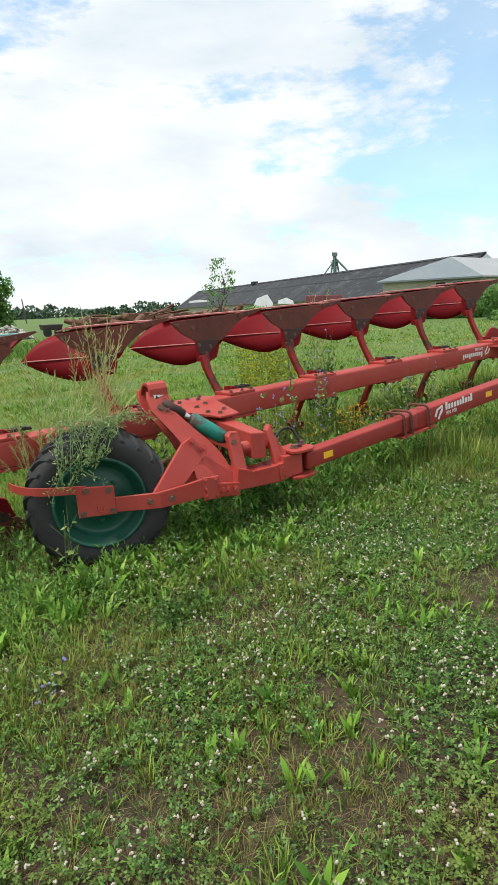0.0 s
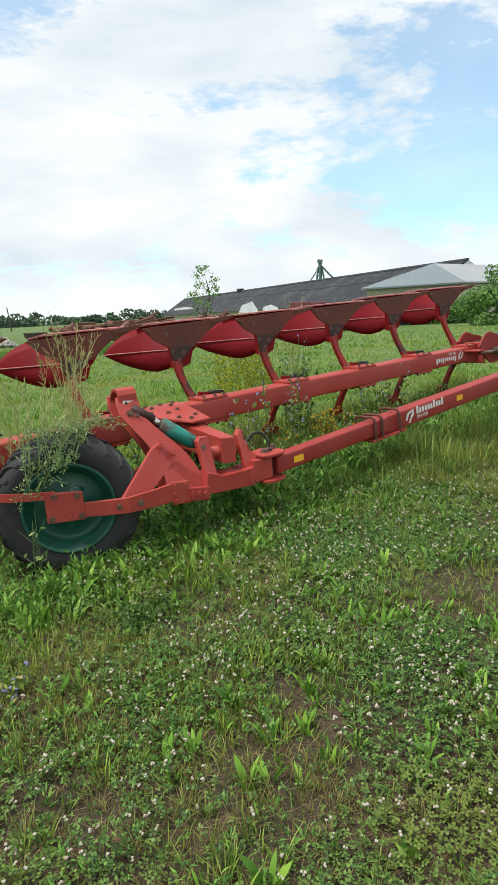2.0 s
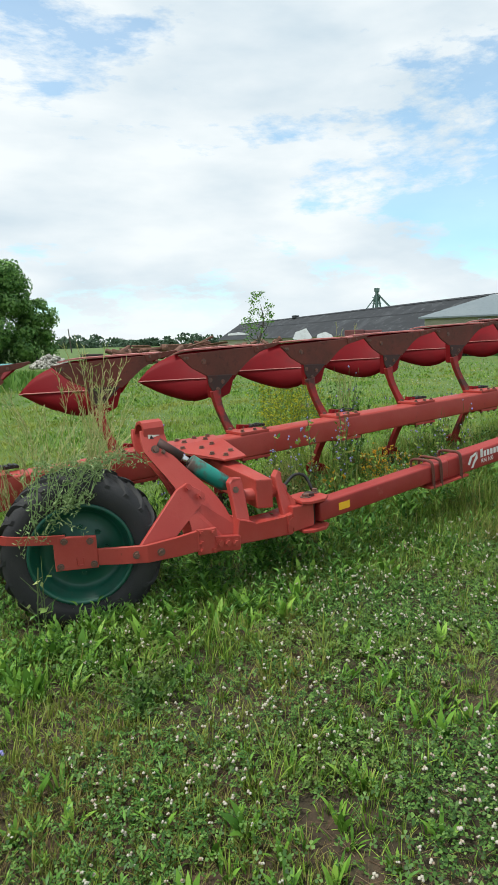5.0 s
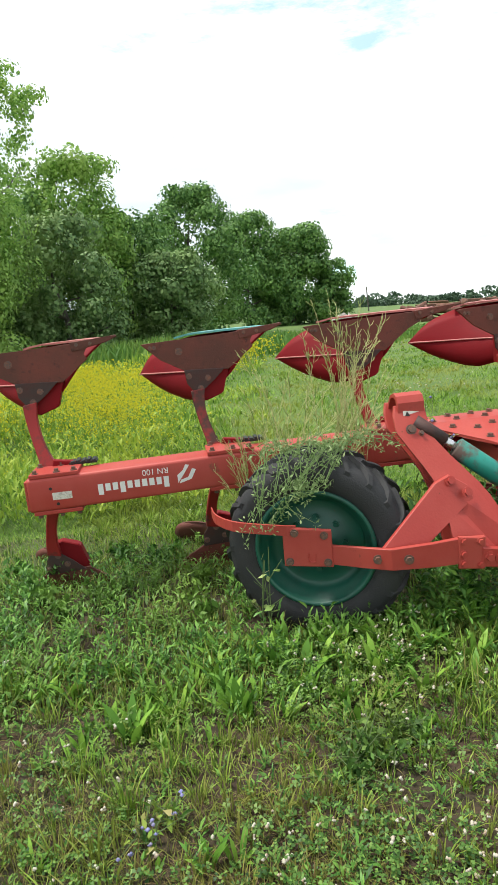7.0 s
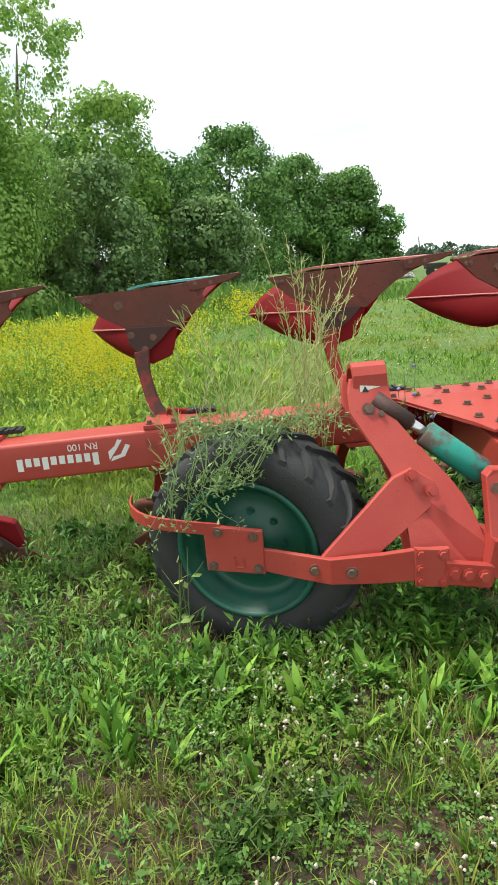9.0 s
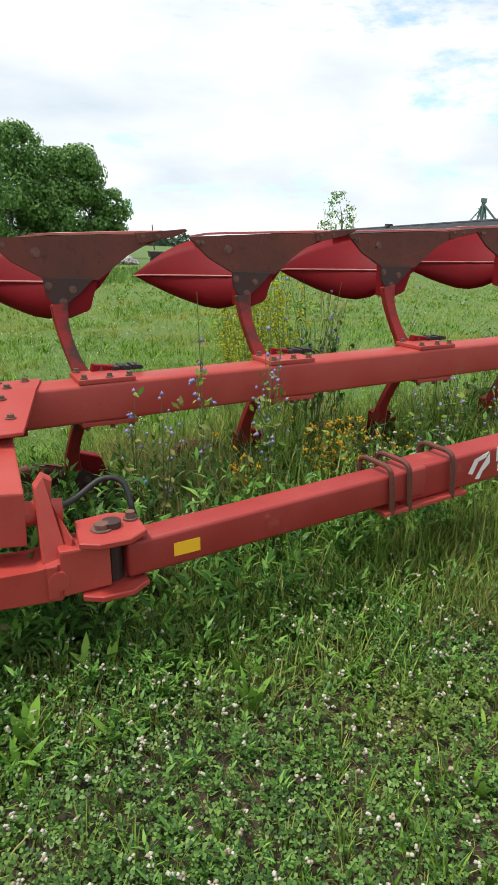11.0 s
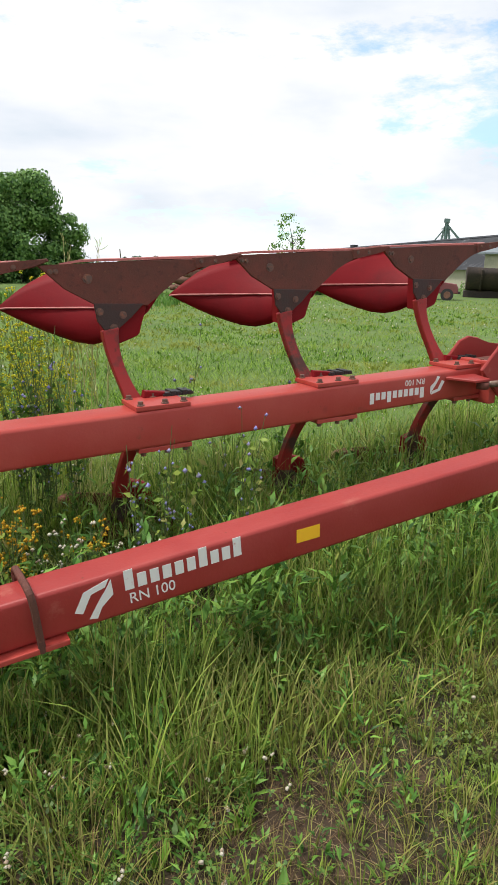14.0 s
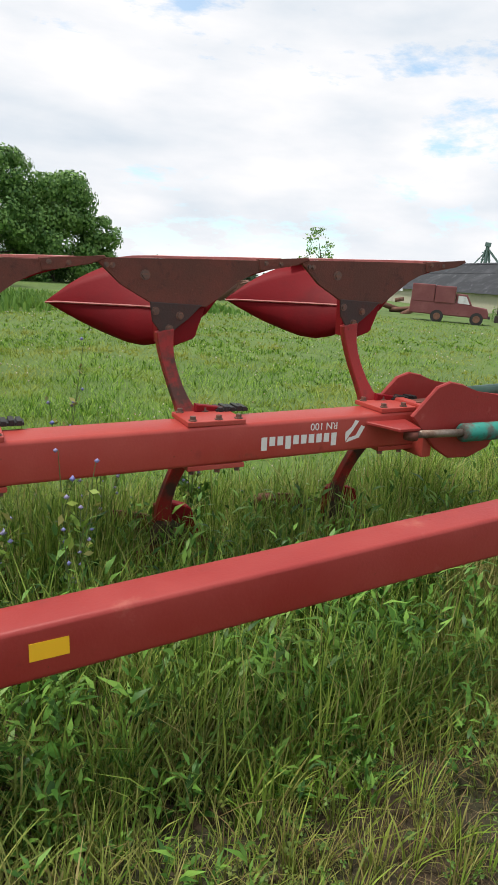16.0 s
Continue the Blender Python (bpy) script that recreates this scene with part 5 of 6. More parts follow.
ROW = [  # degrees and metres from the wheel, height, width, leaves, what, how high the crown begins, lobes, fullness
    (-21.5, 25, 8.7, 9.0, LEAF_A, "large bushy light green willow with branches to the ground", 0.0, 84, 1.0),
    (-33.0, 26, 9.8, 9.0, LEAF_A, "large light green willow at the end of the row", 0.0, 56, 1.0),
    (-13.6, 37, 16.0, 6.6, LEAF_A, "tall airy willow rising above its neighbours", 0.38, 34, 0.66),
    (-19.5, 39, 16.2, 7.4, LEAF_A, "tall airy willow with thin upper branches", 0.36, 34, 0.66),
    (-9.3, 28, 6.3, 5.2, LEAF_C, "dark round willow bush before the taller trees", 0.0, 54, 1.0),
    (-7.4, 33, 9.7, 6.0, LEAF_A, "broad light green willow of the row", 0.05, 54, 1.0),
    (-3.0, 35, 7.2, 5.0, LEAF_B, "dark green willow standing in the row", 0.0, 48, 1.0),
    (-12.5, 33, 8.0, 5.5, LEAF_B, "shaded dark green willow between its neighbours", 0.0, 46, 1.0),
    (0.4, 33, 4.9, 4.6, LEAF_C, "round grey-green willow bush", 0.0, 50, 1.05),
    (-1.2, 47, 8.8, 5.4, LEAF_B, "green willow behind a low bush", 0.0, 46, 1.0),
    (2.6, 46, 10.5, 6.9, LEAF_B, "tall dense green willow", 0.0, 62, 1.0),
    (7.4, 60, 10.4, 7.4, LEAF_B, "dark green willow near the end of the row", 0.0, 54, 1.0),
    (11.4, 62, 9.3, 8.2, LEAF_B, "spreading dark green willow", 0.0, 58, 1.0),
    (14.9, 62, 6.0, 4.4, LEAF_B, "last low willow of the row", 0.0, 46, 1.0)]
for k, (az, dist, h, w, mat, label, low, lobes, airy) in enumerate(ROW):
    fine = 0.128 if dist < 26 else 0.155 + 0.0032 * (dist - 25)
    t = tree(1.25 + dist * math.sin(radians(az)), -3.4 + dist * math.cos(radians(az)), h, w, mat, label, 20 + k, low, lobes, 540 if dist < 26 else 400 if dist < 30 else (300 if dist < 40 else 200), fine, airy)
    tagged(t, group="willow row at the meadow's edge")

# sapling on the scrap heap, and the trees by the sheds
tree(*spot(35.1, 42), 4.7, 2.2, LEAF_B, "slender young sapling growing out of the scrap", 61, 0.40, 30, 300, 0.125, 0.72)
tree(*spot(62.5, 47), 6.0, 4.6, LEAF_B, "green tree beside the low shed", 62, 0.2, 36, 220, 0.2)
for az, dist, h, w in ((60.0, 44, 2.4, 4.0), (38.3, 46, 1.5, 2.6), (53.6, 52, 1.7, 4.0), (56.4, 51, 1.9, 4.2), (50.6, 53, 1.6, 3.6)):
    tree(*spot(az, dist), h, w, LEAF_B, "low dense green bush at the meadow's edge", int(az), 0.0, 26, 330, 0.15, 1.25, "bush")

# ---- far woods and distance ----
FAR = leaf_material("far_woods", [(0.07, 0.115, 0.075), (0.09, 0.14, 0.09), (0.11, 0.16, 0.105)], None, glow=0.1, rough=0.9)
r = np.random.default_rng(5)
cs, ns, sz = [], [], []
for k in range(420):
    az = r.uniform(-35, 75)
    dist = 430 + r.uniform(-30, 60)
    px, py = spot(az, dist)
    hh = r.uniform(3.5, 7.5) * (1.0 + 0.25 * math.sin(az * 0.7))
    m = 60
    d = r.normal(0, 1, (m, 3))
    d /= np.linalg.norm(d, axis=1, keepdims=True)
    cs.append(np.array((px, py, hh * 0.45)) + d * (r.uniform(3, 6), 3.0, hh * 0.55))
    ns.append(d)
c, nn = np.concatenate(cs), np.concatenate(ns)
n = len(c)
t_ = r.normal(0, 1, (n, 3))
t_ /= np.linalg.norm(t_, axis=1, keepdims=True)
s_ = np.cross(t_, r.normal(0, 1, (n, 3)))
s_ /= np.linalg.norm(s_, axis=1, keepdims=True)
L = r.uniform(1.2, 2.6, n)[:, None]
mesh_object("far_woods", np.stack([c - t_ * L * 0.6, c + s_ * L * 0.5, c + t_ * L * 0.6, c - s_ * L * 0.5], 1), (np.arange(n) * 4)[:, None] + np.arange(4)[None], [], FAR, "stuff", "blue-green line of woods on the horizon", "woods")
# ---- buildings and scrap behind the meadow ----
SLATE = material("weathered_dark_sheeting", (0.020, 0.022, 0.027), 0.85, 0, [
    (0.35, 0.50, 0.62, (0.05, 0.054, 0.06), None), (1.4, 0.58, 0.70, (0.16, 0.17, 0.18), None), (7, 0.5, 0.7, (0.03, 0.032, 0.036), None)], 0.2, 8)
SLATE_EDGE = material("dark_ridge_sheeting", (0.03, 0.033, 0.04), 0.8)
PLASTER = material("pale_yellow_plaster", (0.42, 0.40, 0.30), 0.9, 0, [(1.2, 0.5, 0.7, (0.33, 0.32, 0.25), None), (9, 0.55, 0.7, (0.48, 0.46, 0.37), None)])
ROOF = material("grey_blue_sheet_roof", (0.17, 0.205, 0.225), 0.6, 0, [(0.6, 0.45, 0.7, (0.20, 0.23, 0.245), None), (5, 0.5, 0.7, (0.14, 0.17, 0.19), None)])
# paler copy of the shed roof: the brighter slope's light is in the colour
ROOF_LIT = material("lit_side_sheet_roof", (0.33, 0.34, 0.345), 0.6, 0, [(0.8, 0.5, 0.7, (0.38, 0.39, 0.40), None)])
GLASS = material("dark_window_glass", (0.03, 0.035, 0.04), 0.1)
FRAME = material("white_window_frame", (0.6, 0.6, 0.58), 0.6)
OLD_RED = material("oxidised_red_vehicle_paint", (0.17, 0.045, 0.05), 0.6, 0, [(1.5, 0.45, 0.7, (0.22, 0.075, 0.075), None), (14, 0.58, 0.7, (0.13, 0.05, 0.04), 0.85)])
SCRAP = material("scrap_rust", (0.16, 0.075, 0.05), 0.85, 0.1, [(1.5, 0.45, 0.65, (0.24, 0.12, 0.085), None), (9, 0.5, 0.7, (0.08, 0.045, 0.035), None)], 0.3, 12)
TANK = material("dark_rusted_tank_steel", (0.055, 0.042, 0.038), 0.8, 0.2, [(1.2, 0.5, 0.7, (0.10, 0.065, 0.05), None), (8, 0.5, 0.7, (0.035, 0.03, 0.03), None)], 0.2, 10)
PALE = material("pale_sheet_metal", (0.62, 0.64, 0.65), 0.5, 0, [(3, 0.5, 0.7, (0.45, 0.46, 0.46), None)])
GREENISH = material("grey_green_steel", (0.12, 0.19, 0.18), 0.7, 0.2, [(2, 0.5, 0.7, (0.10, 0.11, 0.10), None)])


def ground_at(x, y):
    return float(ground_z(x, y))


# long barn: a sheeted slope in rows between its two ends
b0, b1 = Vector((52.6, 33.8, 0)), Vector((81.5, 129.8, 0))
along = (b1 - b0).normalized()
back = Vector((along.y, -along.x, 0))
barn = thing("long_barn", "very long low barn with a weathered dark sheet roof", "barn", at=Matrix.Translation(b0))
length = (b1 - b0).length


def barn_strip(name, lo, hi, d_lo, d_hi, mat, s0=0.0, s1=1.0):
    bm = bmesh.new()
    a, b = along * (length * s0), along * (length * s1)
    hexa(bm, [a + back * d_lo + Vector((0, 0, lo)), b + back * d_lo + Vector((0, 0, lo)), b + back * (d_lo + 0.35) + Vector((0, 0, lo)), a + back * (d_lo + 0.35) + Vector((0, 0, lo)),
              a + back * d_hi + Vector((0, 0, hi)), b + back * d_hi + Vector((0, 0, hi)), b + back * (d_hi + 0.35) + Vector((0, 0, hi)), a + back * (d_hi + 0.35) + Vector((0, 0, hi))])
    return part(name, bm, mat, barn)


barn_strip("wall", 0.0, 2.5, 0.5, 0.5, PLASTER)
for k, (lo, hi) in enumerate(((2.3, 3.55), (3.52, 4.75), (4.72, 5.95))):
    barn_strip("roof_course", lo, hi, 0.10 + 1.9 * k - 0.06 * k, 2.0 + 1.9 * k, SLATE)
    barn_strip("course_edge", lo - 0.07, lo + 0.05, 0.02 + 1.9 * k - 0.06 * k, 0.12 + 1.9 * k, SLATE_EDGE)
barn_strip("ridge", 5.93, 6.12, 5.65, 5.85, SLATE_EDGE)
bm = bmesh.new()
prism(bm, [back * 0.5, back * 11.5, back * 11.5 + Vector((0, 0, 2.5)), back * 6 + Vector((0, 0, 6.0)), back * 0.5 + Vector((0, 0, 2.5))], along * 0.3)
part("end_wall", bm, PALE, barn)
for s0 in (0.62,):
    bm = bmesh.new()
    c = along * (length * s0) + back * 5.8 + Vector((0, 0, 5.9))
    box(bm, c.x - 0.5, c.x + 0.5, c.y - 0.5, c.y + 0.5, c.z, c.z + 0.55, 0.05)
    part("vent", bm, SLATE_EDGE, barn)

# low shed with a hipped roof
sa, sb = Vector((*spot(49.5, 60), 0.2)), Vector((*spot(57.5, 58), 0.2))
shed = thing("low_shed", "low pale shed with a grey-blue hipped roof", "shed", at=Matrix.Translation(sa))
w_ = sb - sa
n_ = Vector((w_.y, -w_.x, 0)).normalized() * -1
if n_.dot(sa) < 0:
    n_ = -n_
n_ = (n_ + w_.normalized() * 0.35).normalized()
deep = 16.0
bm = bmesh.new()
hexa(bm, [Vector(), w_, w_ + n_ * deep, n_ * deep, Vector((0, 0, 3.15)), w_ + Vector((0, 0, 3.15)), w_ + n_ * deep + Vector((0, 0, 3.15)), n_ * deep + Vector((0, 0, 3.15))])
part("wall", bm, PLASTER, shed)
e_ = w_.normalized() * 0.35
c4 = [-e_ - n_ * 0.4, w_ + e_ - n_ * 0.4, w_ + e_ + n_ * deep, -e_ + n_ * deep]
ap = [w_ * 0.5 + n_ * 3.2 + Vector((0, 0, 5.05)), w_ * 0.5 + n_ * (deep - 3.2) + Vector((0, 0, 5.05))]
# one roof side takes the paler copy, as the lit slope
for name, pts, mat in (("hip", [c4[0], c4[1], ap[0]], ROOF), ("roof_side", [c4[1], c4[2], ap[1], ap[0]], ROOF_LIT), ("roof_side", [c4[3], c4[0], ap[0], ap[1]], ROOF), ("hip", [c4[2], c4[3], ap[1]], ROOF)):
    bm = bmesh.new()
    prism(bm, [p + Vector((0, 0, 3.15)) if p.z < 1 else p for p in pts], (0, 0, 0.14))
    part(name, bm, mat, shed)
for f_ in (0.56, 0.61, 0.73, 0.78):
    bm = bmesh.new()
    c = w_ * f_ - n_ * 0.06
    bar(bm, c + Vector((0, 0, 2.65)), c + w_.normalized() * 0.42 + Vector((0, 0, 2.65)), 0.05, 0.55)
    win = part("window", bm, GLASS, shed)
    bm = bmesh.new()
    c = w_ * f_ - n_ * 0.02 - w_.normalized() * 0.1
    bar(bm, c + Vector((0, 0, 2.65)), c + w_.normalized() * 0.62 + Vector((0, 0, 2.65)), 0.05, 0.72)
    part("window_frame", bm, FRAME, win)

# grain elevator tower
tx, ty = spot(45.4, 150)
tower = thing("grain_elevator", "slim grey-green grain elevator tower with slanting chutes", "tower", at=Matrix.Translation((tx, ty, 0)))
side = Vector((math.cos(radians(45.4)), -math.sin(radians(45.4)), 0))
bm = bmesh.new()
bar(bm, (0, 0, 0), (0, 0, 12.4), 0.55, 0.55, up=(0, 1, 0))
part("elevator_leg", bm, GREENISH, tower)
for d in (-1.1, 1.1):
    bm = bmesh.new()
    bar(bm, side * d * 2.0, side * d * 0.35 + Vector((0, 0, 11.5)), 0.28, 0.28, up=(0, 1, 0))
    part("frame_leg", bm, GREENISH, tower)
for z in (8.0, 9.6, 11.0):
    bm = bmesh.new()
    bar(bm, side * -1.0 + Vector((0, 0, z)), side * 1.0 + Vector((0, 0, z)), 0.2, 0.2)
    part("cross_brace", bm, GREENISH, tower)
bm = bmesh.new()
bar(bm, side * -0.6 + Vector((0, 0, 12.7)), side * 0.6 + Vector((0, 0, 12.6)), 0.8, 0.8)
part("head_box", bm, GREENISH, tower)
bm = bmesh.new()
bar(bm, side * 0.3 + Vector((0, 0, 11.6)), side * 4.2 + Vector((0, 0, 7.4)), 0.4, 0.4)
part("chute", bm, GREENISH, tower)
bm = bmesh.new()
bar(bm, side * -0.4 + Vector((0, 0, 11.0)), side * -3.0 + Vector((0, 0, 7.6)), 0.25, 0.25)
part("chute", bm, GREENISH, tower)

# old red pickup with a box body
vx, vy = 29.7, 27.5
wx, wy = 32.9, 24.6
vd = Vector((wx - vx, wy - vy, 0))
VL = vd.length
van = thing("old_pickup_van", "old faded red pickup van with a box body", "van", at=Matrix.Translation((vx, vy, ground_at(vx, vy) - 0.05)) @ pose(0, 0, 0, 0, 0, math.degrees(math.atan2(vd.y, vd.x))))
bm = bmesh.new()
prism(bm, [(0.0, -0.85, 0.45), (VL, -0.85, 0.42), (VL, -0.85, 0.72), (VL - 0.12, -0.85, 0.98), (VL - 1.05, -0.85, 1.08), (VL * 0.58, -0.85, 1.15), (0.0, -0.85, 1.15)], (0, 1.7, 0), 0.05)
body = part("body", bm, OLD_RED, van)
bm = bmesh.new()
box(bm, 0.02, VL * 0.30, -0.86, 0.86, 1.10, 2.10, 0.06)
part("cargo_box", bm, OLD_RED, van)
bm = bmesh.new()
box(bm, VL * 0.305, VL * 0.565, -0.88, 0.88, 1.10, 2.06, 0.06)
part("cargo_box", bm, OLD_RED, van)
bm = bmesh.new()
prism(bm, [(VL * 0.57, -0.74, 1.1), (VL * 0.79, -0.74, 1.06), (VL * 0.71, -0.74, 1.66), (VL * 0.57, -0.74, 1.70)], (0, 1.48, 0), 0.04)
cab = part("cab", bm, OLD_RED, van)
bm = bmesh.new()
prism(bm, [(VL * 0.60, -0.76, 1.16), (VL * 0.755, -0.76, 1.13), (VL * 0.70, -0.76, 1.55), (VL * 0.60, -0.76, 1.58)], (0, 0.03, 0))
part("side_window", bm, PALE, cab)
for wxx in (0.36, 0.86):
    bm = bmesh.new()
    tube(bm, [(VL * wxx, -0.88, 0.36), (VL * wxx, -0.66, 0.36)], 0.36, 18)
    wheel = part("wheel", bm, RUBBER, van)
    bm = bmesh.new()
    tube(bm, [(VL * wxx, -0.90, 0.36), (VL * wxx, -0.87, 0.36)], 0.2, 14)
    part("wheel_cap", bm, SCRAP, wheel)
bm = bmesh.new()
box(bm, VL - 0.02, VL + 0.12, -0.9, 0.9, 0.42, 0.56, 0.03)
part("bumper", bm, TANK, van)

# dark curved tanks cut from old machines
def hopper(x, y, turn, w, h, label):
    ob = thing("steel_trough", label, "trough", "dark steel troughs", at=Matrix.Translation((x, y, ground_at(x, y))) @ pose(0, 0, 0, 0, 0, turn))
    bm = bmesh.new()
    prof = [(math.cos(a) * h * 0.52, h * 0.52 - math.sin(a) * h * 0.52) for a in np.linspace(0.15, math.pi - 0.15, 12)]
    grid = [[(sx * (1 - 0.10 * (1 - u)), py * (0.75 + 0.25 * u), pz * (1.0 if u < 0.5 else 1.0) + (1 - u) * 0.35) for py, pz in prof] for sx, u in ((-w / 2, 1.0), (0, 0.8), (w / 2, 0.55))]
    sheet(bm, [[(p[0], p[1], p[2] + 0.35) for p in row] for row in grid], 0.05)
    shell = part("shell", bm, TANK, ob, "", True)
    for sx in (-w * 0.48, -w * 0.22, 0.05, w * 0.28):
        bm = bmesh.new()
        tube(bm, [(sx, py * 0.98, pz + 0.33) for py, pz in prof], 0.07, 6)
        part("hoop", bm, TANK, shell)
    bm = bmesh.new()
    prism(bm, [(-w / 2 - 0.03, p[0], p[1] + 0.35) for p in prof], (0.05, 0, 0))
    part("end_plate", bm, TANK, shell)
    bm = bmesh.new()
    box(bm, -w * 0.5, w * 0.5, -0.5, 0.5, -0.05, 0.45, 0.05)
    part("skid", bm, TANK, ob)
    return ob


hopper(4.5 + 46 * math.sin(radians(49.2)), -3 + 46 * math.cos(radians(49.2)), 135, 4.6, 3.3, "dark rusty half-round steel trough lying in the grass")
hopper(4.5 + 49 * math.sin(radians(53.6)), -3 + 49 * math.cos(radians(53.6)), 60, 3.6, 3.0, "dark ribbed half-round steel trough standing open")

# heap of rusty machine scrap
r = np.random.default_rng(12)
heap_v, heap_q = [], []
for k in range(150):
    az = r.uniform(22, 44.5)
    dist = 50 + r.uniform(-3, 4)
    px, py = spot(az, dist)
    if az > 39 and px < 34.5:
        continue
    top = 1.15 + 0.55 * (az - 22) / 22 + 0.35 * math.sin(az * 1.3)
    m = Matrix.Translation((px, py, ground_at(px, py) + r.uniform(0.1, max(0.3, top)))) @ pose(0, 0, 0, r.uniform(-30, 30), r.uniform(-30, 30), r.uniform(0, 180))
    d = Vector((r.uniform(0.3, 2.2), r.uniform(0.05, 0.5), r.uniform(0.05, 0.5)))
    o = len(heap_v)
    heap_v += [m @ Vector((sx * d.x, sy * d.y, sz * d.z)) for sz in (-0.5, 0.5) for sx, sy in ((-0.5, -0.5), (0.5, -0.5), (0.5, 0.5), (-0.5, 0.5))]
    heap_q += [[o + i for i in q] for q in ((3, 2, 1, 0), (4, 5, 6, 7), (0, 1, 5, 4), (1, 2, 6, 5), (2, 3, 7, 6), (3, 0, 4, 7))]
mesh_object("scrap_heap", np.array([tuple(v) for v in heap_v]), heap_q, [], SCRAP, "stuff", "long heap of rusty machine scrap behind the meadow", "scrap")
for az, dist, w, h, z, turn, label in ((38.9, 47, 1.4, 1.2, 1.25, 20, "white bent metal sheet leaning on the scrap"), (41.0, 47, 1.2, 0.5, 1.55, 5, "white metal cover lying on the scrap"), (33.3, 49, 1.6, 0.25, 1.95, 0, "pale cab roof among the scrap")):
    px, py = spot(az, dist)
    ob = thing("metal_sheet", label, "sheet metal", at=Matrix.Translation((px, py, ground_at(px, py) + z)) @ pose(0, 0, 0, -18, turn, -az))
    bm = bmesh.new()
    prism(bm, [(-w / 2, 0, 0), (w / 2, 0, 0.05), (w * 0.42, 0, h * 0.6), (0, 0, h), (-w * 0.46, 0, h * 0.55)], (0, 0.04, 0), 0.01)
    part("panel", bm, PALE, ob)
for az, dist, w, h in ((20.4, 49, 1.3, 0.85), (24.6, 52, 3.0, 1.2), (27.8, 50, 2.2, 1.4), (30.6, 51, 2.6, 1.3)):
    px, py = spot(az, dist)
    ob = thing("old_trailer", "derelict rusty farm trailer in the weeds", "trailer", "derelict trailers", at=Matrix.Translation((px, py, ground_at(px, py))) @ pose(0, 0, 0, 0, 0, -az + 8))
    bm = bmesh.new()
    prism(bm, [(-w / 2, -0.8, 0.45), (w / 2, -0.8, 0.45), (w / 2 + 0.1, -0.8, h), (-w / 2 - 0.1, -0.8, h)], (0, 1.6, 0), 0.04)
    tub = part("tub", bm, TANK if w < 2 else SCRAP, ob)
    for sx in (-0.3, 0.3):
        bm = bmesh.new()
        tube(bm, [(sx * w, -0.85, 0.28), (sx * w, -0.6, 0.28)], 0.30, 14)
        part("wheel", bm, RUBBER, ob)

# pile of pale rubble
r = np.random.default_rng(31)
rv, rq = [], []
for k in range(420):
    a, u = r.uniform(0, 2 * math.pi), math.sqrt(r.uniform(0, 1))
    px, py = spot(17.0, 46)
    qx, qy = px + math.cos(a) * u * 1.5, py + math.sin(a) * u * 1.2
    z = ground_at(qx, qy) + 0.95 * (1 - u) ** 0.8 * r.uniform(0.75, 1.05) + 0.05
    m = Matrix.Translation((qx, qy, z)) @ pose(0, 0, 0, *r.uniform(0, 360, 3))
    d = r.uniform(0.06, 0.20, 3)
    o = len(rv)
    rv += [m @ Vector((sx * d[0] * r.uniform(0.7, 1.2), sy * d[1], sz * d[2])) for sz in (-0.5, 0.5) for sx, sy in ((-0.5, -0.5), (0.5, -0.5), (0.5, 0.5), (-0.5, 0.5))]
    rq += [[o + i for i in q] for q in ((3, 2, 1, 0), (4, 5, 6, 7), (0, 1, 5, 4), (1, 2, 6, 5), (2, 3, 7, 6), (3, 0, 4, 7))]
RUBBLE = leaf_material("pale_rubble", [(0.22, 0.21, 0.18), (0.40, 0.38, 0.34), (0.55, 0.53, 0.48)], None, glow=0.0, rough=0.95)
mesh_object("rubble_pile", np.array([tuple(v) for v in rv]), rq, [], RUBBLE, "stuff", "pile of pale broken stones and firewood", "rubble")

# lone pole
px, py = spot(18.5, 150)
pole = thing("wooden_pole", "lone leaning wooden pole far across the field", "pole", at=Matrix.Translation((px, py, 0)))
bm = bmesh.new()
tube(bm, [(0, 0, 0), (-0.5, 0, 5.6)], [0.16, 0.11], 8)
part("shaft", bm, BARK, pole)

# ---- wild herbs among the plough ----
STEM = leaf_material("green_stems", [(0.10, 0.15, 0.05), (0.15, 0.20, 0.08)], None, glow=0.1, rough=0.7)


def upright(x, y, z=0.0):
    """A place given in the plough's own frame, laid into the upright world."""
    return UPRIGHT @ Vector((x, y, z))


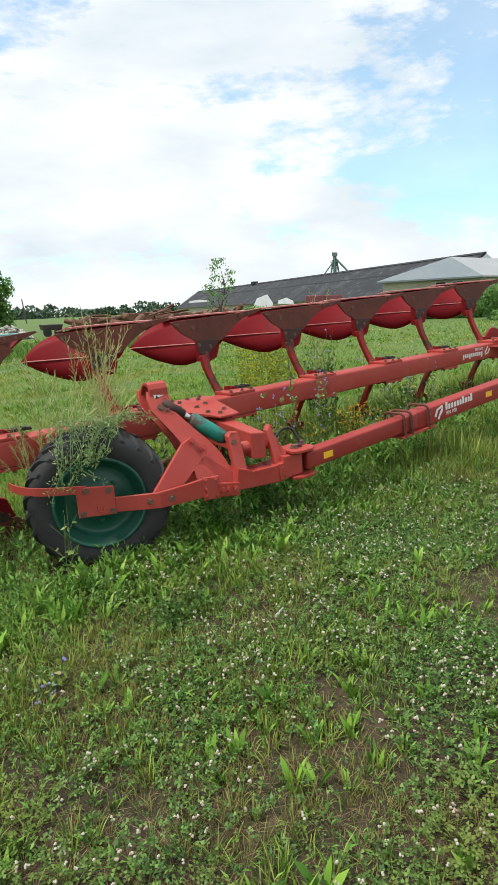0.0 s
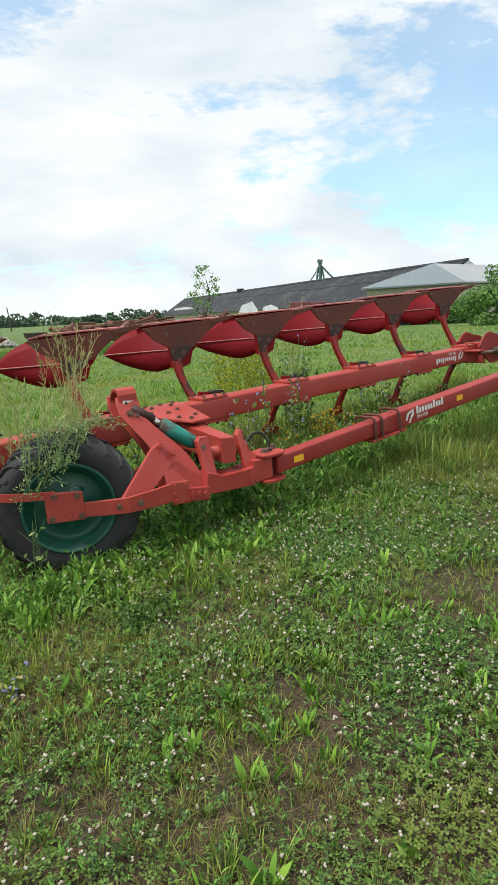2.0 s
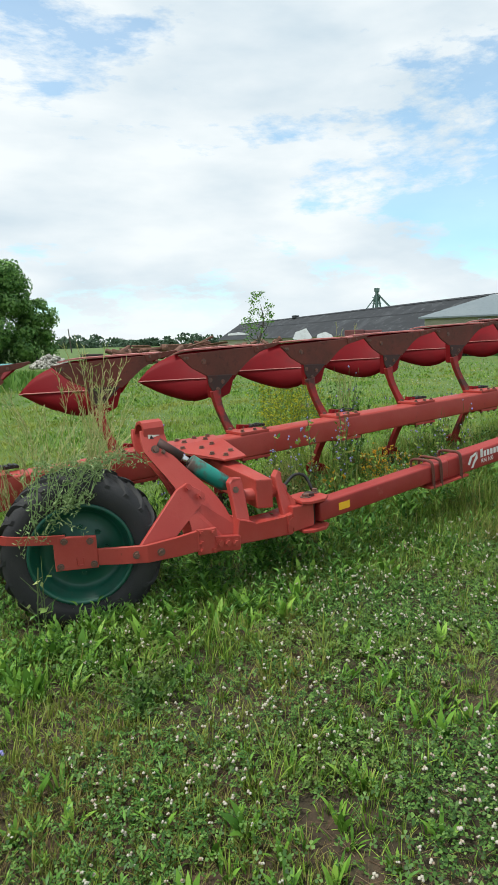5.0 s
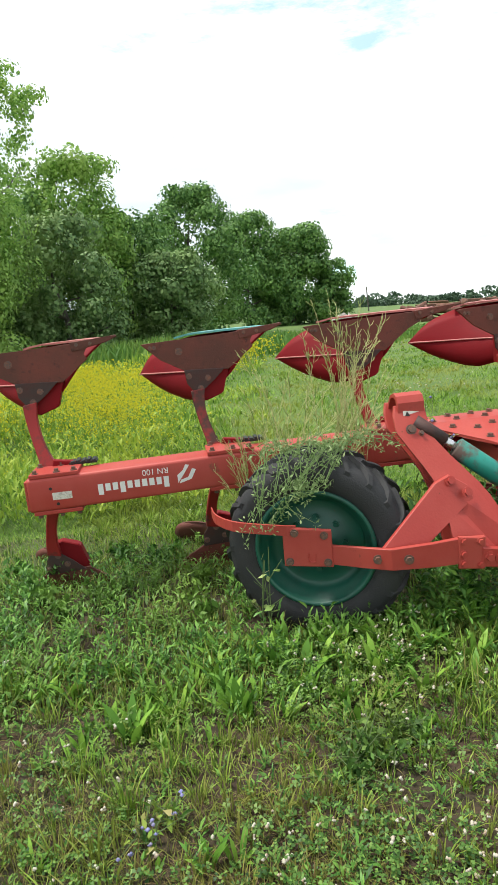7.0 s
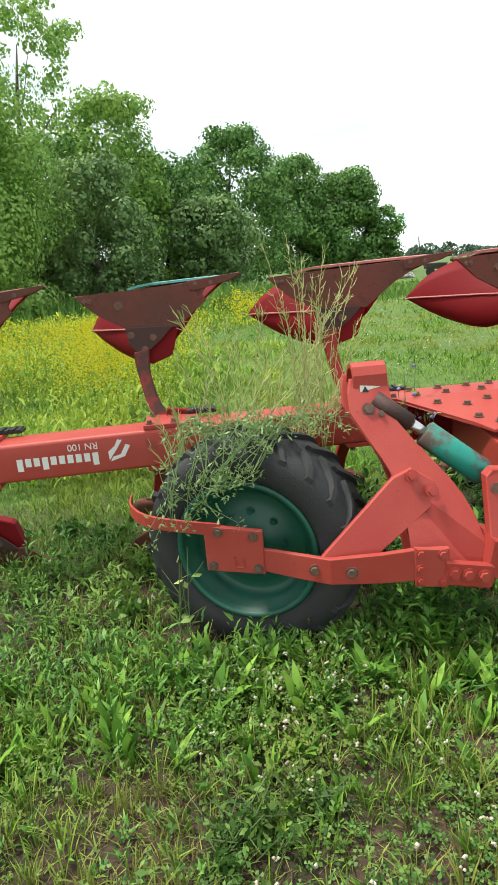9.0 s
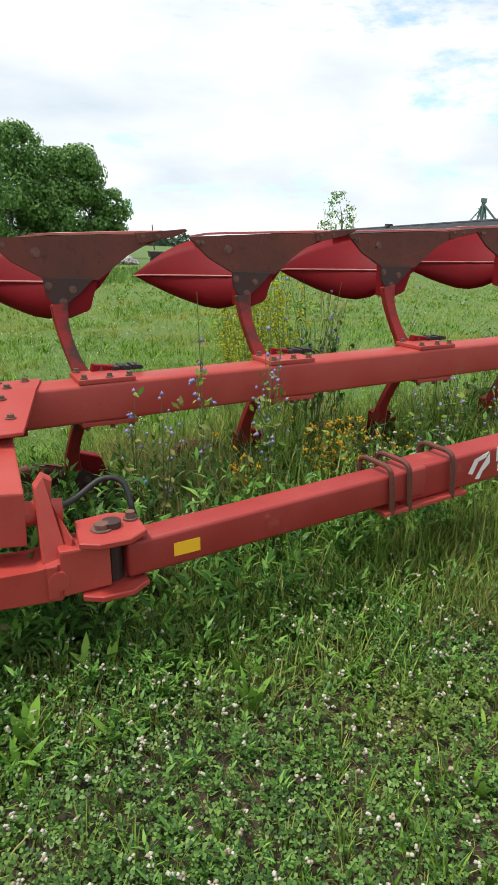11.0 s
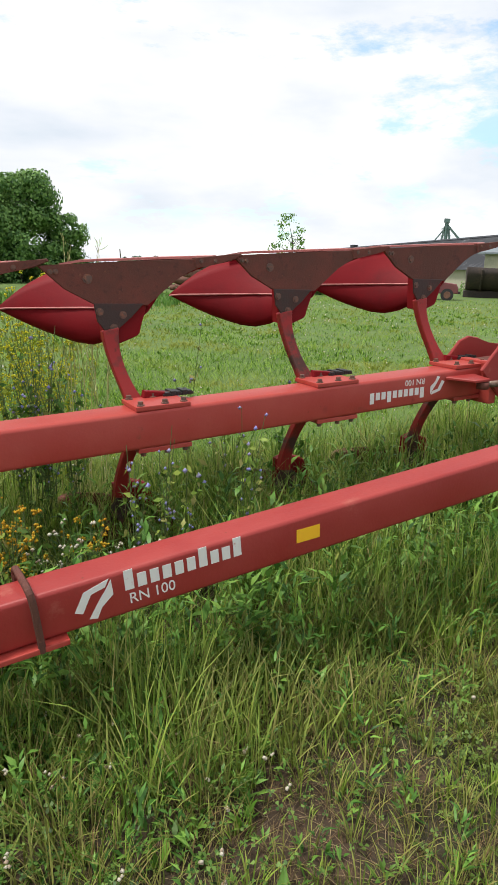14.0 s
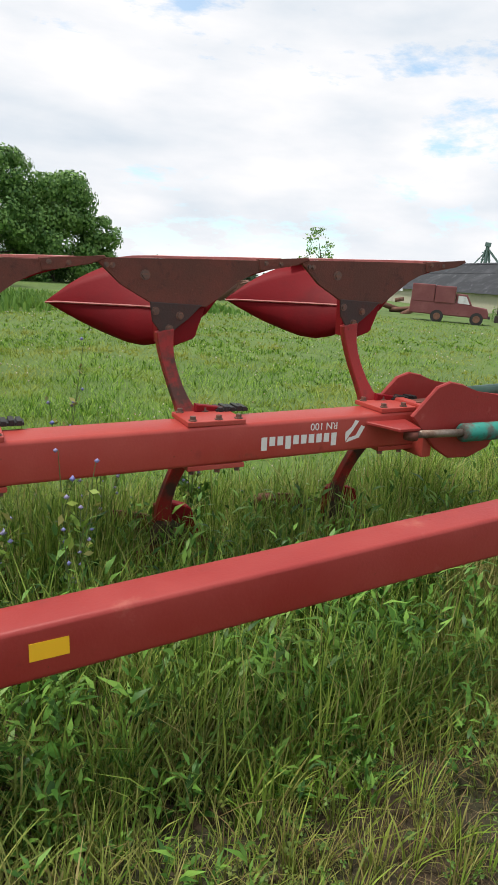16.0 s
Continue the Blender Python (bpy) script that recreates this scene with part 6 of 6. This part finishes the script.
def herb(name, x, y, height, stems, label, leaf_mat, flower_mat, n_flower, seed, spread=0.10, leaf=0.05, flower=0.012, bare=0.4, top_only=False, arch=0.3, stem_r=0.0034, n_leaf=40):
    """A loose wild plant of several thin branching stems, with leaves and small blossoms."""
    r = np.random.default_rng(seed)
    p = upright(x, y)
    z0 = float(ground_z(p.x, p.y)) - 0.02
    root = thing(name, label, "wild plant", at=Matrix.Translation((p.x, p.y, z0)))
    tips, spine = [], []
    for k in range(stems):
        bm = bmesh.new()
        a = r.uniform(0, 2 * math.pi)
        out = spread * r.uniform(0.3, 1.5)
        h = height * r.uniform(0.65, 1.0)
        line = smooth_line([(r.normal(0, 0.02), r.normal(0, 0.02), 0), (math.cos(a) * out * 0.4, math.sin(a) * out * 0.4, h * 0.5), (math.cos(a) * out * (1 + arch), math.sin(a) * out * (1 + arch), h)], 8)
        tube(bm, line, [stem_r * (1 - 0.55 * j / 7) for j in range(8)], 4, False)
        spine += [q for q in line[1:]]
        tips.append(line[-1])
        for b in range(3):
            q = line[3 + b]
            e = np.array(q) + np.array((r.normal(0, 0.05), r.normal(0, 0.05), h * r.uniform(0.08, 0.2)))
            tube(bm, [q, e], [stem_r * 0.7, stem_r * 0.35], 4, False)
            tips.append(e)
            spine.append((np.array(q) + e) / 2)
        part("stem", bm, STEM, root)
    if n_leaf:
        low = [q for q in spine if q[2] < height * (1 - bare * 0.4)]
        c = np.array([low[r.integers(len(low))] for _ in range(n_leaf)]) + r.normal(0, 0.012, (n_leaf, 3))
        d = r.normal(0, 1, (n_leaf, 3))
        d /= np.linalg.norm(d, axis=1, keepdims=True)
        leaf_mesh("foliage", r, c, d, leaf, leaf_mat, root)
    if n_flower:
        pool = tips if top_only else tips + [q for q in spine if q[2] > height * 0.35]
        c = np.array([pool[r.integers(len(pool))] for _ in range(n_flower)]) + r.normal(0, 0.008, (n_flower, 3))
        ob = knobs("blossom", c[:, 0], c[:, 1], c[:, 2], flower * r.uniform(0.7, 1.3, n_flower), flower_mat, "", "", "")
        ob.parent = root
    return root


LILAC = leaf_material("lilac_petals", [(0.26, 0.28, 0.62), (0.34, 0.33, 0.60), (0.42, 0.38, 0.58)], None, glow=0.3)
ORANGE = leaf_material("orange_yellow_petals", [(0.60, 0.30, 0.02), (0.62, 0.42, 0.03)], None, glow=0.3)
for k, (x, y, h) in enumerate(((3.30, -0.47, 1.05), (3.42, -0.52, 0.95), (3.62, -0.55, 1.30), (3.98, -0.52, 1.42), (4.03, -0.50, 1.10), (3.90, -0.58, 0.95), (5.10, -0.55, 0.88), (5.0, -0.48, 0.80), (5.55, -0.5, 0.92), (4.75, 0.25, 1.15), (4.62, 0.35, 1.05),
                               (5.85, 0.3, 0.95), (2.36, -0.45, 1.20), (2.46, -0.55, 1.02), (5.70, 0.6, 1.25), (6.35, 0.35, 0.85), (5.25, -0.46, 0.84))):
    tagged(herb("chicory", x, y, h, 3, "tall thin chicory with pale blue blossoms beside the beam", TALL, LILAC, 16, 200 + k, 0.06, 0.042, 0.0105, n_leaf=70), group="chicory among the plough")
for k, (x, y, h) in enumerate(((4.55, 0.85, 1.30), (4.70, 1.10, 1.36), (4.85, 1.25, 1.40), (4.60, 1.35, 1.32), (4.95, 1.55, 1.38), (4.75, 1.70, 1.34), (4.45, 1.10, 1.15), (5.05, 1.15, 1.2), (5.0, 1.9, 1.3), (4.9, 0.9, 1.1), (5.25, 1.6, 1.15))):
    tagged(herb("yellow_weed", x, y, 1.12 * h, 8, "tall wispy yellow-green flowering weed behind the beam", YELLOWISH, GOLD, 320, 260 + k, 0.15, 0.03, 0.0062, n_leaf=300, stem_r=0.002), group="yellow weeds behind the beam")
for k, (x, y, h) in enumerate(((4.72, 0.22, 1.30), (4.80, 0.42, 1.32), (4.66, 0.35, 1.15), (4.90, 0.25, 1.05))):
    tagged(herb("chicory", x, y, h, 7, "bushy dark green chicory with pale blue blossoms behind the beam", LEAFY, LILAC, 14, 275 + k, 0.13, 0.04, 0.009, n_leaf=150), group="chicory behind the beam")
for k, (x, y, h) in enumerate(((4.31, -0.50, 0.66), (4.40, -0.52, 0.68), (4.46, -0.54, 0.62), (4.36, -0.58, 0.58), (4.75, -0.52, 0.55), (3.85, -0.55, 0.56), (4.52, -0.5, 0.66))):
    tagged(herb("hawkweed", x, y, h, 6, "orange-yellow flowering weed under the beam", TALL, ORANGE, 130, 290 + k, 0.10, 0.04, 0.007, n_leaf=80, top_only=True), group="orange weeds under the beam")
for k, (x, y, h) in enumerate(((4.66, -0.62, 0.50), (4.74, -0.58, 0.53), (4.90, -0.6, 0.42), (5.02, -0.62, 0.40))):
    tagged(herb("yarrow", x, y, h, 5, "white-headed yarrow in the tall grass", TALL, PETAL, 40, 310 + k, 0.07, 0.03, 0.008, n_leaf=50, top_only=True), group="yarrow in the grass")
for k, (x, y) in enumerate(((0.76, -2.14), (0.72, -2.24), (0.68, -2.16))):
    tagged(herb("chicory", x, y, 0.17, 2, "low chicory with bright blue flowers in the turf", TALL, LILAC, 6, 330 + k, 0.03, 0.04, 0.009, n_leaf=14), group="chicory in the turf")
for k, (x, y) in enumerate(((2.7, -1.05), (3.2, -0.9), (3.7, -0.75), (4.3, -0.9), (5.4, -0.8), (5.9, -0.7), (6.6, -0.6), (6.9, -0.75), (7.15, -0.65), (1.0, -0.75), (0.4, -0.3), (0.2, -0.5), (3.0, -0.55), (2.95, -0.3), (0.15, 0.15), (0.45, 0.35), (0.75, 0.2), (1.1, 0.1), (1.25, 0.4), (0.95, -0.25), (-0.2, 0.3), (1.6, 0.2), (0.05, -0.2), (2.1, 0.1), (4.2, 0.2), (5.2, 0.15), (6.15, 0.1), (6.4, 0.4), (5.5, 0.4), (7.1, 0.2), (4.6, -0.1))):
    tagged(herb("green_weed", x, y, (0.35 if x > 2.3 else 0.14) + 0.25 * ((k * 7) % 5) / 5 * (1.0 if x > 2.3 else 0.4), 6, "leafy green weed in the tall grass", LEAFY, None, 0, 350 + k, 0.12, 0.055, n_leaf=170), group="leafy weeds by the plough")
for k, (x, y) in enumerate(((1.50, -1.99), (1.36, -2.05), (1.62, -1.93))):
    tagged(herb("alfalfa", x, y, 0.15, 9, "round bushy alfalfa plant in the turf", CLOVER, None, 0, 380 + k, 0.11, 0.028, n_leaf=330), group="alfalfa tufts")
r = np.random.default_rng(391)
dock = thing("dock_plant", "broad-leaved green dock plant in the turf beside the pull tube", "wild plant", at=Matrix.Translation((4.78, -2.16, float(ground_z(4.78, -2.16)) - 0.01)))
for k in range(15):
    a, size, rise = k * 2.4 + r.uniform(-0.3, 0.3), r.uniform(0.09, 0.17), r.uniform(0.35, 1.0)
    out, side = Vector((math.cos(a), math.sin(a), 0)), Vector((-math.sin(a), math.cos(a), 0))
    bm = bmesh.new()
    rows = []
    for j in range(7):
        u = j / 6
        w = 0.022 * math.sin(math.pi * (0.10 + 0.86 * u)) * (1 + 0.12 * (-1) ** j)
        mid = out * (size * u * (0.55 + 0.35 * u)) + Vector((0, 0, size * rise * (u - 0.55 * u * u)))
        rows.append([bm.verts.new(mid + side * (w * q) + Vector((0, 0, 0.010 * abs(q)))) for q in (-1, 0, 1)])
    for p, q in zip(rows, rows[1:]):
        for j in range(2):
            bm.faces.new((p[j], p[j + 1], q[j + 1], q[j]))
    part("leaf", bm, LEAFY, dock, "", True)
# pod-bearing stalks fanning out behind the wheel and before the third body


def pod_stalk(x, y, height, stems, reach, seed, label="wiry yellow-green seed stalks with slim pods behind the wheel"):
    """A wiry plant of thin fanned stems, set with slim upward pods."""
    r = np.random.default_rng(seed)
    p = upright(x, y)
    root = thing("seed_stalk", label, "wild plant", at=Matrix.Translation((p.x, p.y, float(ground_z(p.x, p.y)) - 0.02)))
    pods = bmesh.new()
    for k in range(stems):
        a, h = r.uniform(-0.5, 0.5), height * r.uniform(0.62, 1.0)
        out = reach * r.uniform(-0.75, 1.15)
        line = smooth_line([(r.normal(0, 0.02), r.normal(0, 0.02), 0), (out * 0.22, 0.1 * a, h * 0.45), (out * 0.55, 0.2 * a, h * 0.78), (out * 1.1, 0.28 * a, h)], 10)
        bm = bmesh.new()
        tube(bm, line, [0.0026 * (1 - 0.6 * j / 9) for j in range(10)], 4, False)
        part("stem", bm, STALK, root)
        for n in range(26):
            u = r.uniform(3.6, 8.9)
            i = int(u)
            q = np.array(line[i]) * (1 - u + i) + np.array(line[i + 1]) * (u - i)
            way = np.array(line[i + 1]) - np.array(line[i])
            way = way / np.linalg.norm(way) + r.normal(0, 0.42, 3)
            e = q + way / np.linalg.norm(way) * r.uniform(0.03, 0.075)
            m = (q + e) / 2 + np.array((0.004, 0, -0.003))
            tube(pods, [q, m, e], [0.0008, 0.0021, 0.0012], 3, False)
    tagged(part("pod_spray", pods, STALK, root), kind="stuff")
    return root


for k, (x, y, h, reach) in enumerate(((1.40, -0.46, 1.25, 0.34), (1.55, -0.44, 1.42, 0.36), (1.72, -0.42, 1.58, 0.34), (1.88, -0.36, 1.66, 0.26), (1.95, -0.34, 1.55, 0.20), (1.62, -0.55, 1.28, 0.42), (1.30, -0.50, 1.10, 0.30))):
    tagged(pod_stalk(x, y, h, 11, reach, 400 + k), group="seed stalks behind the wheel")
for k, (x, y, h) in enumerate(((5.00, 0.66, 1.72), (5.10, 0.72, 1.80), (5.22, 0.80, 1.74))):
    tagged(pod_stalk(x, y, h, 5, 0.24, 430 + k, "feathery yellow-green stalks rising behind the bodies"), group="feathery stalks behind the bodies")
# silvery herb pulled over the tyre
r = np.random.default_rng(77)
drape = thing("wormwood_bunch", "tangled bunch of silvery green wormwood draped over the tyre", "wild plant", at=Matrix.Translation(upright(1.5, -0.95, 0.98)))
inv = drape.matrix_world.inverted()
pts = []
for k in range(46):
    s0 = r.uniform(0, 1)
    a0 = (1.30 + 0.48 * s0 + r.normal(0, 0.03), -0.95 + r.normal(0, 0.05), 0.965 + r.uniform(-0.01, 0.045))
    reach = r.uniform(0.5, 1.0)
    if k % 3:
        line = [a0, (a0[0] - 0.06 * reach, -1.06, a0[2] + 0.015), (1.24 + 0.30 * s0 + r.normal(0, 0.05), -1.15 + r.normal(0, 0.02), 0.98 - 0.18 * reach), (1.26 + 0.24 * s0 + r.normal(0, 0.06), -1.17 + r.normal(0, 0.025), 0.92 - 0.34 * reach * (1.2 - s0))]
    else:
        line = [a0, (a0[0] + 0.05, -0.99, a0[2] + 0.035), (a0[0] + 0.14 * reach, -1.04 + r.normal(0, 0.03), a0[2] + 0.03), (a0[0] + 0.24 * reach, -1.06 + r.normal(0, 0.04), a0[2] - 0.02 + r.normal(0, 0.02))]
    line = [inv @ upright(*q) for q in smooth_line(line, 9)]
    bm = bmesh.new()
    tube(bm, line, [0.003 * (1 - 0.6 * j / 8) for j in range(9)], 4, False)
    part("stem", bm, SILVER, drape)
    pts += [np.array(q) for q in line[2:]]
c = np.array([pts[r.integers(len(pts))] for _ in range(1700)]) + r.normal(0, 0.013, (1700, 3))
d = r.normal(0, 1, (1700, 3))
d /= np.linalg.norm(d, axis=1, keepdims=True)
leaf_mesh("foliage", r, c, d, 0.024, SILVER, drape, 0.15)
for k, (x, y, z) in enumerate(((1.22, -1.12, 0.0), (1.26, -1.14, 0.0))):
    tagged(herb("dry_stem", x, y, 0.62, 2, "thin dry stem leaning on the tyre", STALK, None, 0, 440 + k, 0.05, n_leaf=8), group="dry stems at the tyre")
